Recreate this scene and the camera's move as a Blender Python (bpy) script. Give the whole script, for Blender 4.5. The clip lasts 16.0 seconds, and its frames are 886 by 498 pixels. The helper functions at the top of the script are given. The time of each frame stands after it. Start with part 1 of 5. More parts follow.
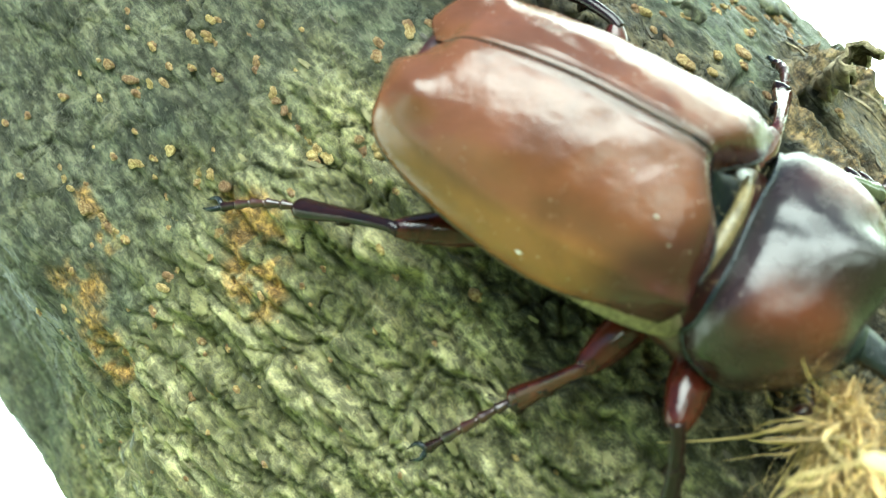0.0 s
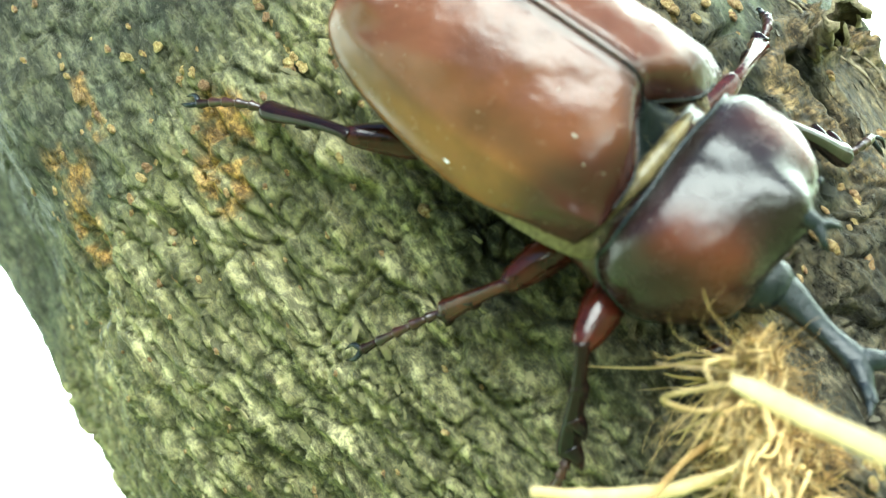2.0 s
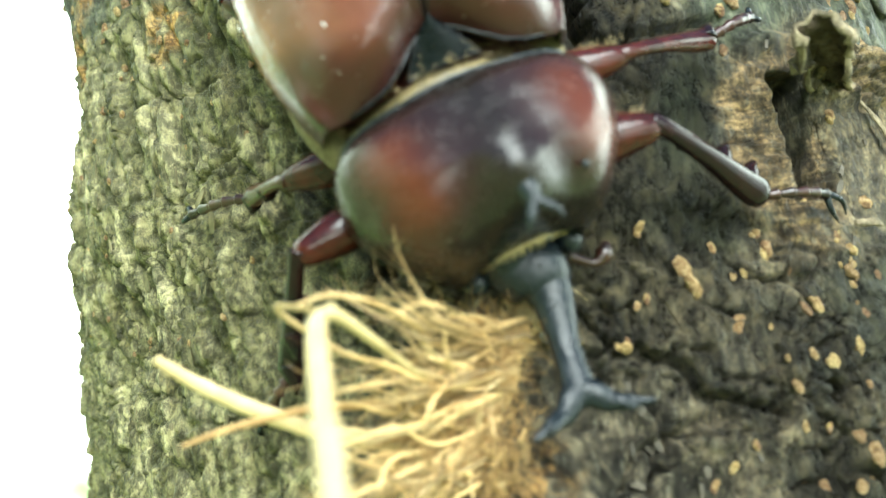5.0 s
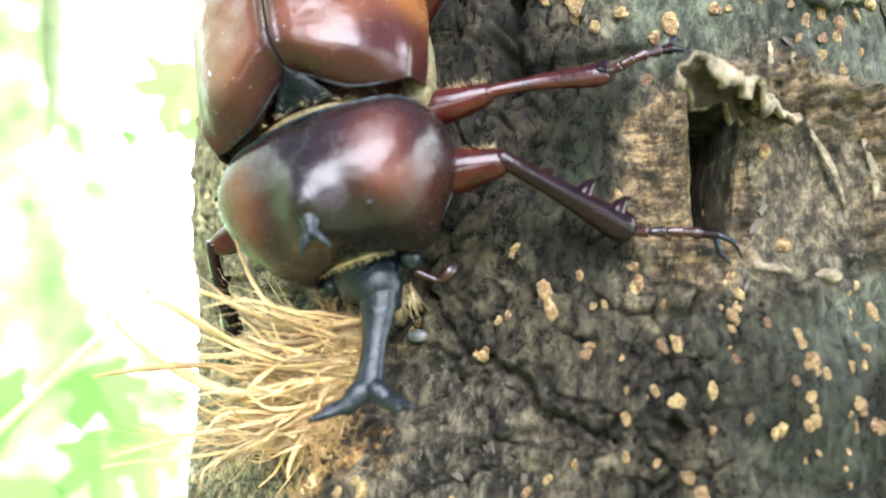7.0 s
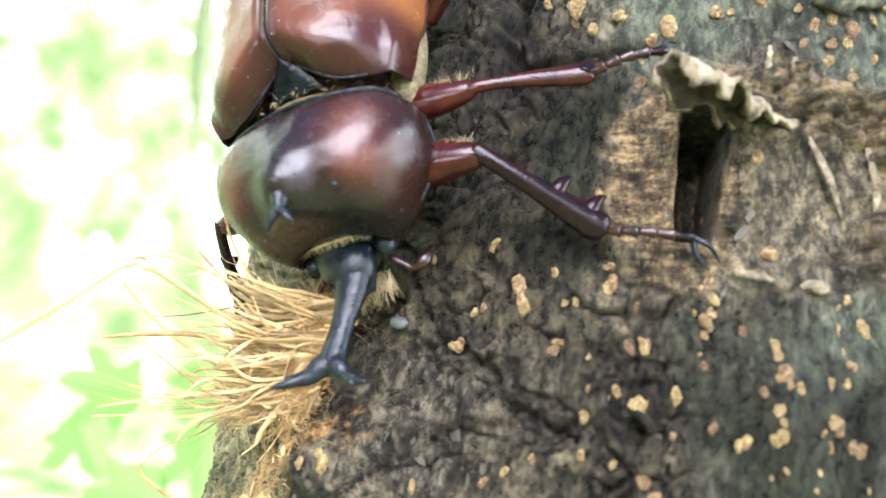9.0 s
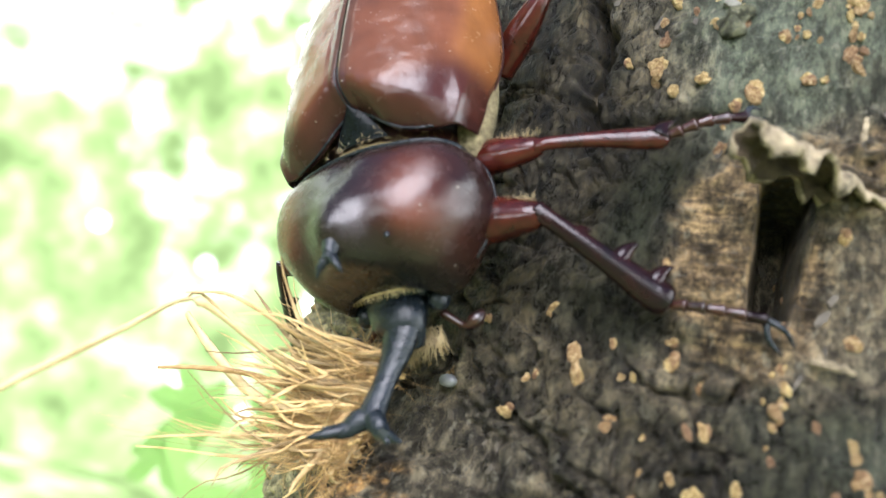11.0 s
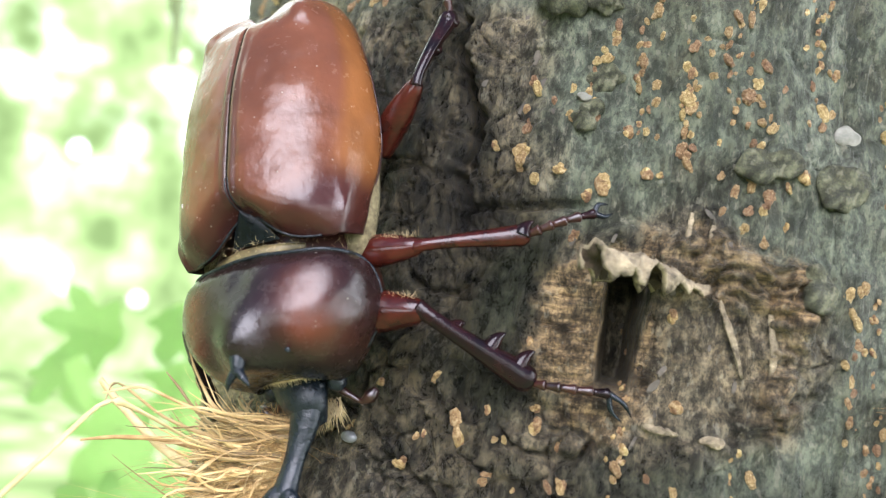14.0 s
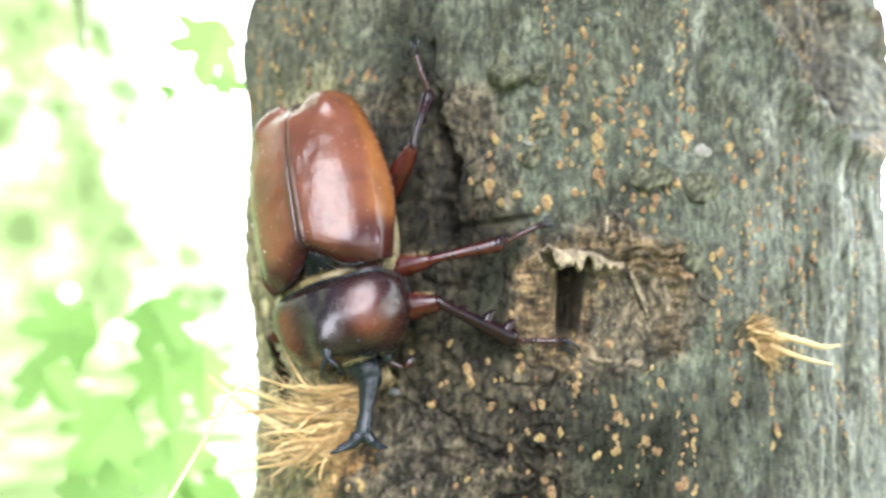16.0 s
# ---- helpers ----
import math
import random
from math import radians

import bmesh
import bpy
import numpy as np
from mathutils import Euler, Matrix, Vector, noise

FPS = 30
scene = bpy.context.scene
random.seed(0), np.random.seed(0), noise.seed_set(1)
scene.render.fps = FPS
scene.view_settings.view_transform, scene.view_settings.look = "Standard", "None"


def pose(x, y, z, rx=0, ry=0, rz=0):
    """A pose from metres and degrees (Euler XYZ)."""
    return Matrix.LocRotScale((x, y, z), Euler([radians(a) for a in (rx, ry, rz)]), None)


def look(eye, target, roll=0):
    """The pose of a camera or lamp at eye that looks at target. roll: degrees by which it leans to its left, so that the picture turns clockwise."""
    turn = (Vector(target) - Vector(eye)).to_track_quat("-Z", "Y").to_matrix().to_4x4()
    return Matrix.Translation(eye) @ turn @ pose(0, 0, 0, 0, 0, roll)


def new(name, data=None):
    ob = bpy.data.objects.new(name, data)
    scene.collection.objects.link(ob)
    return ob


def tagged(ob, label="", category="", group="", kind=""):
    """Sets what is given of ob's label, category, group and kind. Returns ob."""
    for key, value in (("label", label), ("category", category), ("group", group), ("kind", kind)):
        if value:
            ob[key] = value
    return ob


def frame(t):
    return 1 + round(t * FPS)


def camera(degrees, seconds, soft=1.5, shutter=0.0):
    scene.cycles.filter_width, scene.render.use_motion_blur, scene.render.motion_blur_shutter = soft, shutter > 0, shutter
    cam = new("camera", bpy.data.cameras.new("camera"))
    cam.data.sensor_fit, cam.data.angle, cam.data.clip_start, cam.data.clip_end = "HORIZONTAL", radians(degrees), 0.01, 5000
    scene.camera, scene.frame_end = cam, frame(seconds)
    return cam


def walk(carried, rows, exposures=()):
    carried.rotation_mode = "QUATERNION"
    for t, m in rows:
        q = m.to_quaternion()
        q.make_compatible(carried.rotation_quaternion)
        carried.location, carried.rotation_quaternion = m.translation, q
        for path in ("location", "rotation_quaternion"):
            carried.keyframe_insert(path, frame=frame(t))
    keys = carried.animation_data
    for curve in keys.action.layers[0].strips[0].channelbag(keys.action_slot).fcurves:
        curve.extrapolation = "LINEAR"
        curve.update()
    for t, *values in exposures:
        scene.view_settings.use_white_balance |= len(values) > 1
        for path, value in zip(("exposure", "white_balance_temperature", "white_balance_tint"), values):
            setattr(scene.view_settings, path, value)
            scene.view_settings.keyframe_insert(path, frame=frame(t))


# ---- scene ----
cam = camera(60.1, 16.0, soft=1.2)
cam.data.dof.use_dof = True
cam.data.dof.focus_distance = 0.084
cam.data.dof.aperture_fstop = 24.0
PATH = [
    (0, (-0.10204, -0.10534, 1.19539), (-0.03241, -0.03492, 1.20925), -39.67),
    (0.5, (-0.09868, -0.10601, 1.19666), (-0.02883, -0.03576, 1.21028), -38.86),
    (1, (-0.09698, -0.10692, 1.19354), (-0.02692, -0.03659, 1.20563), -38.12),
    (1.5, (-0.10008, -0.10784, 1.19035), (-0.03228, -0.03552, 1.20350), -36.44),
    (2, (-0.09884, -0.10984, 1.18550), (-0.03545, -0.03374, 1.19929), -32.93),
    (2.5, (-0.09607, -0.10956, 1.18064), (-0.03792, -0.02975, 1.19641), -27.03),
    (3, (-0.08761, -0.11121, 1.17660), (-0.03298, -0.02931, 1.19413), -22.97),
    (3.5, (-0.08438, -0.11342, 1.17115), (-0.03343, -0.02984, 1.19161), -17.86),
    (4, (-0.07833, -0.11480, 1.16870), (-0.02907, -0.02993, 1.18795), -14.87),
    (4.5, (-0.07176, -0.11785, 1.16630), (-0.02677, -0.03124, 1.18810), -11.71),
    (4.7, (-0.07062, -0.11873, 1.16646), (-0.02702, -0.03169, 1.18931), -11.01),
    (6.8, (-0.03667, -0.13792, 1.16669), (-0.03107, -0.03986, 1.18551), 0.29),
    (7, (-0.03462, -0.13948, 1.16751), (-0.03092, -0.04129, 1.18610), 0.80),
    (7.5, (-0.02676, -0.14330, 1.16679), (-0.02990, -0.04546, 1.18720), 2.75),
    (8, (-0.02305, -0.14356, 1.16605), (-0.02964, -0.04594, 1.18670), 3.54),
    (8.5, (-0.02323, -0.14153, 1.16546), (-0.03360, -0.04428, 1.18629), 4.97),
    (8.7, (-0.02223, -0.14092, 1.16440), (-0.03306, -0.04376, 1.18545), 5.45),
    (10.8, (-0.01910, -0.13861, 1.16592), (-0.04280, -0.04399, 1.18797), 11.55),
    (11, (-0.01827, -0.13805, 1.16658), (-0.04290, -0.04436, 1.19141), 12.23),
    (11.5, (-0.01579, -0.14235, 1.16928), (-0.04334, -0.04952, 1.19426), 14.27),
    (12, (-0.01570, -0.14367, 1.17108), (-0.04364, -0.05208, 1.19990), 15.99),
    (12.5, (-0.01399, -0.14343, 1.17167), (-0.04069, -0.05225, 1.20287), 15.61),
    (13, (-0.01269, -0.14419, 1.17524), (-0.03575, -0.05089, 1.20286), 12.63),
    (13.5, (-0.01662, -0.14647, 1.18123), (-0.03253, -0.04966, 1.20059), 9.59),
    (14, (-0.01890, -0.15095, 1.18588), (-0.02771, -0.05190, 1.19645), 7.53),
    (14.5, (-0.02097, -0.16023, 1.18455), (-0.02571, -0.06050, 1.19009), 3.76),
    (15, (-0.02223, -0.16828, 1.18260), (-0.02257, -0.06839, 1.18741), 2.42),
    (15.5, (-0.02253, -0.18024, 1.18531), (-0.02483, -0.08041, 1.19075), 1.28),
    (16, (-0.02638, -0.18978, 1.19015), (-0.02638, -0.08990, 1.19493), 0.28),
]
walk(cam, [(t, look(eye, target, roll)) for t, eye, target, roll in PATH],
     [(0.0, 1.64, 5800, -12), (3.0, 1.62, 5880, -7), (4.0, 1.56, 6000, -8), (8.0, 1.76, 5580, 20), (12.5, 1.12, 5880, 17), (14.0, 1.18, 5750, 20), (16.0, 1.36, 5800, 16)])

# ---- light ----
world = bpy.data.worlds.new("world")
scene.world = world
world.use_nodes = True
sky = world.node_tree.nodes.new("ShaderNodeTexSky")
sky.sky_type = "NISHITA"
sky.sun_disc = False
sky.sun_elevation, sky.sun_rotation = radians(32), radians(186)
world.node_tree.links.new(sky.outputs[0], world.node_tree.nodes["Background"].inputs[0])
world.node_tree.nodes["Background"].inputs[1].default_value = 0.075
sun = new("sun", bpy.data.lights.new("sun", "SUN"))
sun.data.energy, sun.data.angle, sun.data.color = 2.85, radians(46), (1.0, 0.97, 0.92)
sun.matrix_world = look((-0.20, -1.93, 2.41), (0, 0, 1.2))

# ---- helpers of this scene: lengths are millimetres, heights from z = 1.2 m ----
MM = 0.001
BASE = 1.2


def noise2(x, y, seed=0):
    """Smooth value noise in -1..1 on arrays."""
    def h(i, j):
        n = (i.astype(np.int64) * 374761393 + j.astype(np.int64) * 668265263 + seed * 982451653) & 0x7FFFFFFF
        n = ((n ^ (n >> 13)) * 1274126177) & 0x7FFFFFFF
        return ((n ^ (n >> 16)) & 0xFFFF) / 32767.5 - 1.0
    xi, yi = np.floor(x), np.floor(y)
    fx, fy = x - xi, y - yi
    fx, fy = fx * fx * (3 - 2 * fx), fy * fy * (3 - 2 * fy)
    a = h(xi, yi) * (1 - fx) + h(xi + 1, yi) * fx
    b = h(xi, yi + 1) * (1 - fx) + h(xi + 1, yi + 1) * fx
    return a * (1 - fy) + b * fy


def fbm(x, y, octaves=4, seed=0):
    return sum(noise2(x * 2**k + 17.3 * k, y * 2**k - 9.1 * k, seed + k) * 0.5**k for k in range(octaves))


def cells(x, y, seed=0):
    """Cellular noise: nearest distance, gap to the second nearest, and a random number for the cell."""
    xi, yi = np.floor(x), np.floor(y)
    d1, d2, cid = np.full(x.shape, 9.0), np.full(x.shape, 9.0), np.zeros(x.shape)
    for i in (-1, 0, 1):
        for j in (-1, 0, 1):
            cx, cy = xi + i, yi + j
            n = (cx.astype(np.int64) * 73856093 ^ cy.astype(np.int64) * 19349663 ^ (seed + 7) * 83492791) & 0x7FFFFFFF
            n = ((n ^ (n >> 15)) * 2246822519) & 0x7FFFFFFF
            px, py, r = cx + (n & 1023) / 1023, cy + ((n >> 10) & 1023) / 1023, ((n >> 20) & 1023) / 1023
            d = np.hypot(x - px, y - py)
            near = d < d1
            d2 = np.where(near, d1, np.minimum(d2, d))
            cid = np.where(near, r, cid)
            d1 = np.where(near, d, d1)
    return d1, d2 - d1, cid


def step(a, b, x):
    t = np.clip((x - a) / (b - a), 0, 1)
    return t * t * (3 - 2 * t)


def dist_seg(s, h, s0, h0, s1, h1):
    """Distance from points (s, h) to a line piece, in the unrolled bark."""
    dx, dy = s1 - s0, h1 - h0
    t = np.clip(((s - s0) * dx + (h - h0) * dy) / (dx * dx + dy * dy), 0, 1)
    return np.hypot(s - s0 - t * dx, h - h0 - t * dy)


def link_bm(name, bm, material, smooth=True):
    me = bpy.data.meshes.new(name)
    bmesh.ops.recalc_face_normals(bm, faces=bm.faces)
    for face in bm.faces:
        face.smooth = smooth
    bm.to_mesh(me)
    bm.free()
    me.materials.append(material)
    return new(name, me)


def part(name, bm, material, parent, label="", smooth=True):
    """One mesh object under a thing or under a part; its mesh lies in the thing's space."""
    ob = link_bm(name, bm, material, smooth)
    ob.parent = parent
    if label:
        tagged(ob, label)
    return ob


def spline(points, count):
    """Catmull-Rom through points, resampled; each point may carry extra numbers."""
    p = np.array([points[0], *points, points[-1]], float)
    out = []
    for i in np.linspace(0, len(points) - 1 - 1e-9, count):
        k = int(i)
        t = i - k
        a, b, c, d = p[k], p[k + 1], p[k + 2], p[k + 3]
        out.append(0.5 * (2 * b + (c - a) * t + (2 * a - 5 * b + 4 * c - d) * t * t + (3 * b - a - 3 * c + d) * t**3))
    return np.array(out)


def add_tube(bm, points, count=12, sides=8, flat=1.0, up=(0, 0, 1), jitter=0.0, rng=None):
    """A tapered tube along rows of (x, y, z, radius); flat: thickness over width, up: the thin way."""
    rows = spline(points, count)
    rings, prev = [], None
    for i in range(count):
        c, r = Vector(rows[i, :3]), max(rows[i, 3], 1e-7)
        ahead = Vector(rows[min(i + 1, count - 1), :3] - rows[max(i - 1, 0), :3]).normalized()
        side = ahead.cross(Vector(up))
        side = side.normalized() if side.length > 1e-4 else (prev or ahead.orthogonal().normalized())
        prev = side
        top = side.cross(ahead).normalized()
        ring = []
        for k in range(sides):
            a = 2 * math.pi * k / sides
            rr = r * (1 + (rng.uniform(-jitter, jitter) if rng else 0))
            ring.append(bm.verts.new(c + side * (rr * math.cos(a)) + top * (rr * flat * math.sin(a))))
        rings.append(ring)
    for a, b in zip(rings, rings[1:]):
        for k in range(sides):
            bm.faces.new((a[k], a[(k + 1) % sides], b[(k + 1) % sides], b[k]))
    bm.faces.new(rings[0][::-1])
    bm.faces.new(rings[-1])
    return rings


def add_blob(bm, centre, radii, turn=None, lumps=0.0, rng=None, level=2):
    m = Matrix.Translation(centre) @ (turn or Matrix()) @ Matrix.Diagonal((*radii, 1))
    made = bmesh.ops.create_icosphere(bm, subdivisions=level, radius=1.0, matrix=m)["verts"]
    if lumps and rng:
        off = rng.uniform(0, 50)
        for v in made:
            n = noise.noise(Vector(v.co) / (max(radii) * 0.8) + Vector((off, off, off)))
            v.co += (v.co - Vector(centre)) * (n * lumps)
    return made


def add_grid(bm, pts, close=False):
    """Faces over an array of points [rows, columns, 3]."""
    vs = [[bm.verts.new(p) for p in row] for row in pts]
    n = len(vs[0])
    for a, b in zip(vs, vs[1:]):
        for k in range(n if close else n - 1):
            bm.faces.new((a[k], a[(k + 1) % n], b[(k + 1) % n], b[k]))
    return vs


# ---- materials ----
def material(name):
    m = bpy.data.materials.new(name)
    m.use_nodes = True
    nodes, links = m.node_tree.nodes, m.node_tree.links
    return m, nodes, links, nodes["Principled BSDF"]


def noise_node(nodes, links, scale, detail=4.0, rough=0.6, coords="Object", stretch=(1, 1, 1), distort=0.0):
    tc, mp, nz = nodes.new("ShaderNodeTexCoord"), nodes.new("ShaderNodeMapping"), nodes.new("ShaderNodeTexNoise")
    mp.inputs["Scale"].default_value = stretch
    nz.inputs["Scale"].default_value, nz.inputs["Detail"].default_value = scale, detail
    nz.inputs["Roughness"].default_value, nz.inputs["Distortion"].default_value = rough, distort
    links.new(tc.outputs[coords], mp.inputs[0])
    links.new(mp.outputs[0], nz.inputs["Vector"])
    return nz.outputs["Fac"]


def ramp(nodes, links, fac, stops):
    r = nodes.new("ShaderNodeValToRGB")
    while len(r.color_ramp.elements) < len(stops):
        r.color_ramp.elements.new(0.5)
    for e, (pos, col) in zip(r.color_ramp.elements, stops):
        e.position, e.color = pos, (*col, 1) if len(col) == 3 else col
    links.new(fac, r.inputs[0])
    return r.outputs[0]


def mix(nodes, links, fac, a, b):
    n = nodes.new("ShaderNodeMix")
    n.data_type = "RGBA"
    for socket, value in ((n.inputs[0], fac), (n.inputs[6], a), (n.inputs[7], b)):
        if hasattr(value, "is_linked"):
            links.new(value, socket)
        else:
            socket.default_value = (*value, 1) if isinstance(value, tuple) else value
    return n.outputs[2]


def math_node(nodes, links, op, a, b=0.0):
    n = nodes.new("ShaderNodeMath")
    n.operation = op
    n.inputs[2].default_value = 0.0
    for socket, value in ((n.inputs[0], a), (n.inputs[1], b)):
        if hasattr(value, "is_linked"):
            links.new(value, socket)
        else:
            socket.default_value = value
    return n.outputs[0]


def bump(nodes, links, bsdf, height, distance, strength=1.0):
    b = nodes.new("ShaderNodeBump")
    b.inputs["Strength"].default_value, b.inputs["Distance"].default_value = strength, distance
    links.new(height, b.inputs["Height"])
    links.new(b.outputs[0], bsdf.inputs["Normal"])


def simple(name, dark, light, scale, rough, bump_mm=0.0, bump_scale=None, stretch=(1, 1, 1), spec=0.5, coat=0.0, vary=0.0, island=0.0):
    m, nodes, links, b = material(name)
    col = ramp(nodes, links, noise_node(nodes, links, scale, 5, stretch=stretch), ((0.3, dark), (0.7, light)))
    if vary:
        info = nodes.new("ShaderNodeObjectInfo")
        hsv = nodes.new("ShaderNodeHueSaturation")
        links.new(math_node(nodes, links, "ADD", math_node(nodes, links, "MULTIPLY", info.outputs["Random"], vary), 1 - vary / 2), hsv.inputs["Value"])
        links.new(col, hsv.inputs["Color"])
        col = hsv.outputs[0]
    if island:
        geo = nodes.new("ShaderNodeNewGeometry")
        hsv = nodes.new("ShaderNodeHueSaturation")
        links.new(math_node(nodes, links, "ADD", math_node(nodes, links, "MULTIPLY", geo.outputs["Random Per Island"], island), 1 - 0.7 * island), hsv.inputs["Value"])
        links.new(col, hsv.inputs["Color"])
        col = hsv.outputs[0]
    links.new(col, b.inputs["Base Color"])
    b.inputs["Roughness"].default_value = rough
    b.inputs["Specular IOR Level"].default_value = spec
    b.inputs["Coat Weight"].default_value, b.inputs["Coat Roughness"].default_value = coat, 0.12
    if bump_mm:
        bump(nodes, links, b, noise_node(nodes, links, bump_scale or scale * 4, 4, stretch=stretch), bump_mm * MM)
    return m


def bark_material():
    """Bark in four kinds that the attribute 'zone' places: dark rough, tan wood, mossy flaky, rust stain; bare grey-green elsewhere."""
    m, nodes, links, b = material("bark")
    zone = nodes.new("ShaderNodeAttribute")
    zone.attribute_name = "zone"
    rgb = nodes.new("ShaderNodeSeparateColor")
    links.new(zone.outputs["Color"], rgb.inputs[0])
    plate = nodes.new("ShaderNodeAttribute")
    plate.attribute_name = "plate"
    streak = noise_node(nodes, links, 420, 8, 0.7, stretch=(1, 1, 0.24), distort=0.15)
    blotch = noise_node(nodes, links, 110, 6, 0.65, distort=0.6)
    fine = noise_node(nodes, links, 1300, 8, 0.78)
    grain = noise_node(nodes, links, 700, 10, 0.82, stretch=(1, 1, 0.62), distort=0.2)
    grey = mix(nodes, links, 0.5, ramp(nodes, links, streak, ((0.40, (0.038, 0.043, 0.030)), (0.60, (0.135, 0.150, 0.107)))),
               ramp(nodes, links, blotch, ((0.40, (0.066, 0.060, 0.038)), (0.50, (0.080, 0.086, 0.058)), (0.62, (0.136, 0.152, 0.112)))))
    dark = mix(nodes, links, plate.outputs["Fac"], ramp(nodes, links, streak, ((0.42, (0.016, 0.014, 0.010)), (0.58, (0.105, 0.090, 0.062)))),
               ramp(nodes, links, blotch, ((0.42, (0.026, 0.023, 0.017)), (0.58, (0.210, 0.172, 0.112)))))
    moss = mix(nodes, links, plate.outputs["Fac"], ramp(nodes, links, blotch, ((0.40, (0.066, 0.064, 0.026)), (0.60, (0.15, 0.145, 0.072)))),
               ramp(nodes, links, streak, ((0.41, (0.105, 0.091, 0.042)), (0.59, (0.36, 0.33, 0.185)))))
    tan = ramp(nodes, links, noise_node(nodes, links, 520, 8, 0.72, stretch=(0.45, 0.45, 2.2), distort=0.2), ((0.41, (0.054, 0.036, 0.018)), (0.59, (0.26, 0.182, 0.096))))
    rust = ramp(nodes, links, fine, ((0.44, (0.15, 0.075, 0.022)), (0.56, (0.46, 0.27, 0.09))))
    # paler streaky bark of the right flank, with light from the east painted in
    pale_bark = nodes.new("ShaderNodeAttribute")
    pale_bark.attribute_name = "pale_bark"
    grey = mix(nodes, links, pale_bark.outputs["Fac"], grey, ramp(nodes, links, streak, ((0.42, (0.100, 0.107, 0.083)), (0.58, (0.29, 0.31, 0.25)))))
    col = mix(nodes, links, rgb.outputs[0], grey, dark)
    col = mix(nodes, links, rgb.outputs[2], col, moss)
    col = mix(nodes, links, rgb.outputs[1], col, tan)
    col = mix(nodes, links, zone.outputs["Alpha"], col, rust)
    # sap-dark bark; the beetle's shade on it is put into this colour too
    wet_shade = nodes.new("ShaderNodeAttribute")
    wet_shade.attribute_name = "wet_shade"
    # crumbs, dirt and lichen specks of the bark's own
    def crease(scale, width, stretch):
        n = noise_node(nodes, links, scale, 3, 0.5, stretch=stretch, distort=0.25)
        off = math_node(nodes, links, "ABSOLUTE", math_node(nodes, links, "SUBTRACT", n, 0.5))
        return ramp(nodes, links, off, ((0.0, (0, 0, 0)), (width, (1, 1, 1))))

    lines = math_node(nodes, links, "MULTIPLY", crease(190, 0.03, (1, 1, 0.5)), 1.0)
    cracked = math_node(nodes, links, "ADD", math_node(nodes, links, "MULTIPLY", math_node(nodes, links, "SUBTRACT", rgb.outputs[0], math_node(nodes, links, "MULTIPLY", rgb.outputs[2], 0.1)), 0.65), 0.12)
    lines = math_node(nodes, links, "SUBTRACT", 1.0, math_node(nodes, links, "MULTIPLY", math_node(nodes, links, "SUBTRACT", 1.0, lines), cracked))
    speck = nodes.new("ShaderNodeMix")
    speck.data_type, speck.blend_type = "RGBA", "MULTIPLY"
    links.new(math_node(nodes, links, "ADD", 0.68, math_node(nodes, links, "MULTIPLY", math_node(nodes, links, "MAXIMUM", rgb.outputs[0], rgb.outputs[1]), 0.31)), speck.inputs[0])
    links.new(col, speck.inputs[6])
    links.new(ramp(nodes, links, grain, ((0.43, (0.26, 0.26, 0.26)), (0.50, (0.95, 0.95, 0.95)), (0.57, (2.1, 2.05, 1.9)))), speck.inputs[7])
    flecks = noise_node(nodes, links, 1300, 5, 0.62, stretch=(1, 1, 0.5))
    calm = math_node(nodes, links, "SUBTRACT", 0.9, math_node(nodes, links, "MULTIPLY", math_node(nodes, links, "MAXIMUM", rgb.outputs[2], math_node(nodes, links, "MULTIPLY", rgb.outputs[0], 0.4)), 0.45))
    pale = ramp(nodes, links, flecks, ((0.58, (0, 0, 0)), (0.64, (1, 1, 1))))
    pits = ramp(nodes, links, flecks, ((0.37, (1, 1, 1)), (0.43, (0, 0, 0))))
    out = mix(nodes, links, math_node(nodes, links, "MULTIPLY", math_node(nodes, links, "MULTIPLY", pale, calm), 0.34), speck.outputs[2], (0.40, 0.37, 0.27))
    out = mix(nodes, links, math_node(nodes, links, "MULTIPLY", math_node(nodes, links, "MULTIPLY", pits, calm), 0.6), out, (0.022, 0.018, 0.012))
    darkened = nodes.new("ShaderNodeMix")
    darkened.data_type, darkened.blend_type = "RGBA", "MULTIPLY"
    links.new(wet_shade.outputs["Fac"], darkened.inputs[0])
    links.new(out, darkened.inputs[6])
    darkened.inputs[7].default_value = (0.28, 0.275, 0.235, 1)
    links.new(darkened.outputs[2], b.inputs["Base Color"])
    rough = nodes.new("ShaderNodeMapRange")
    links.new(grain, rough.inputs[0])
    rough.inputs[1].default_value, rough.inputs[2].default_value = 0.42, 0.58
    rough.inputs[3].default_value, rough.inputs[4].default_value = 0.30, 0.78
    links.new(math_node(nodes, links, "SUBTRACT", rough.outputs[0], math_node(nodes, links, "MULTIPLY", wet_shade.outputs["Fac"], 0.12)), b.inputs["Roughness"])
    b.inputs["Specular IOR Level"].default_value = 0.24
    height = math_node(nodes, links, "MULTIPLY", math_node(nodes, links, "ADD", math_node(nodes, links, "MULTIPLY", streak, 0.8), grain), calm)
    bump(nodes, links, b, math_node(nodes, links, "ADD", height, math_node(nodes, links, "MULTIPLY", lines, 0.3)), 0.9 * MM, 1.0)
    return m


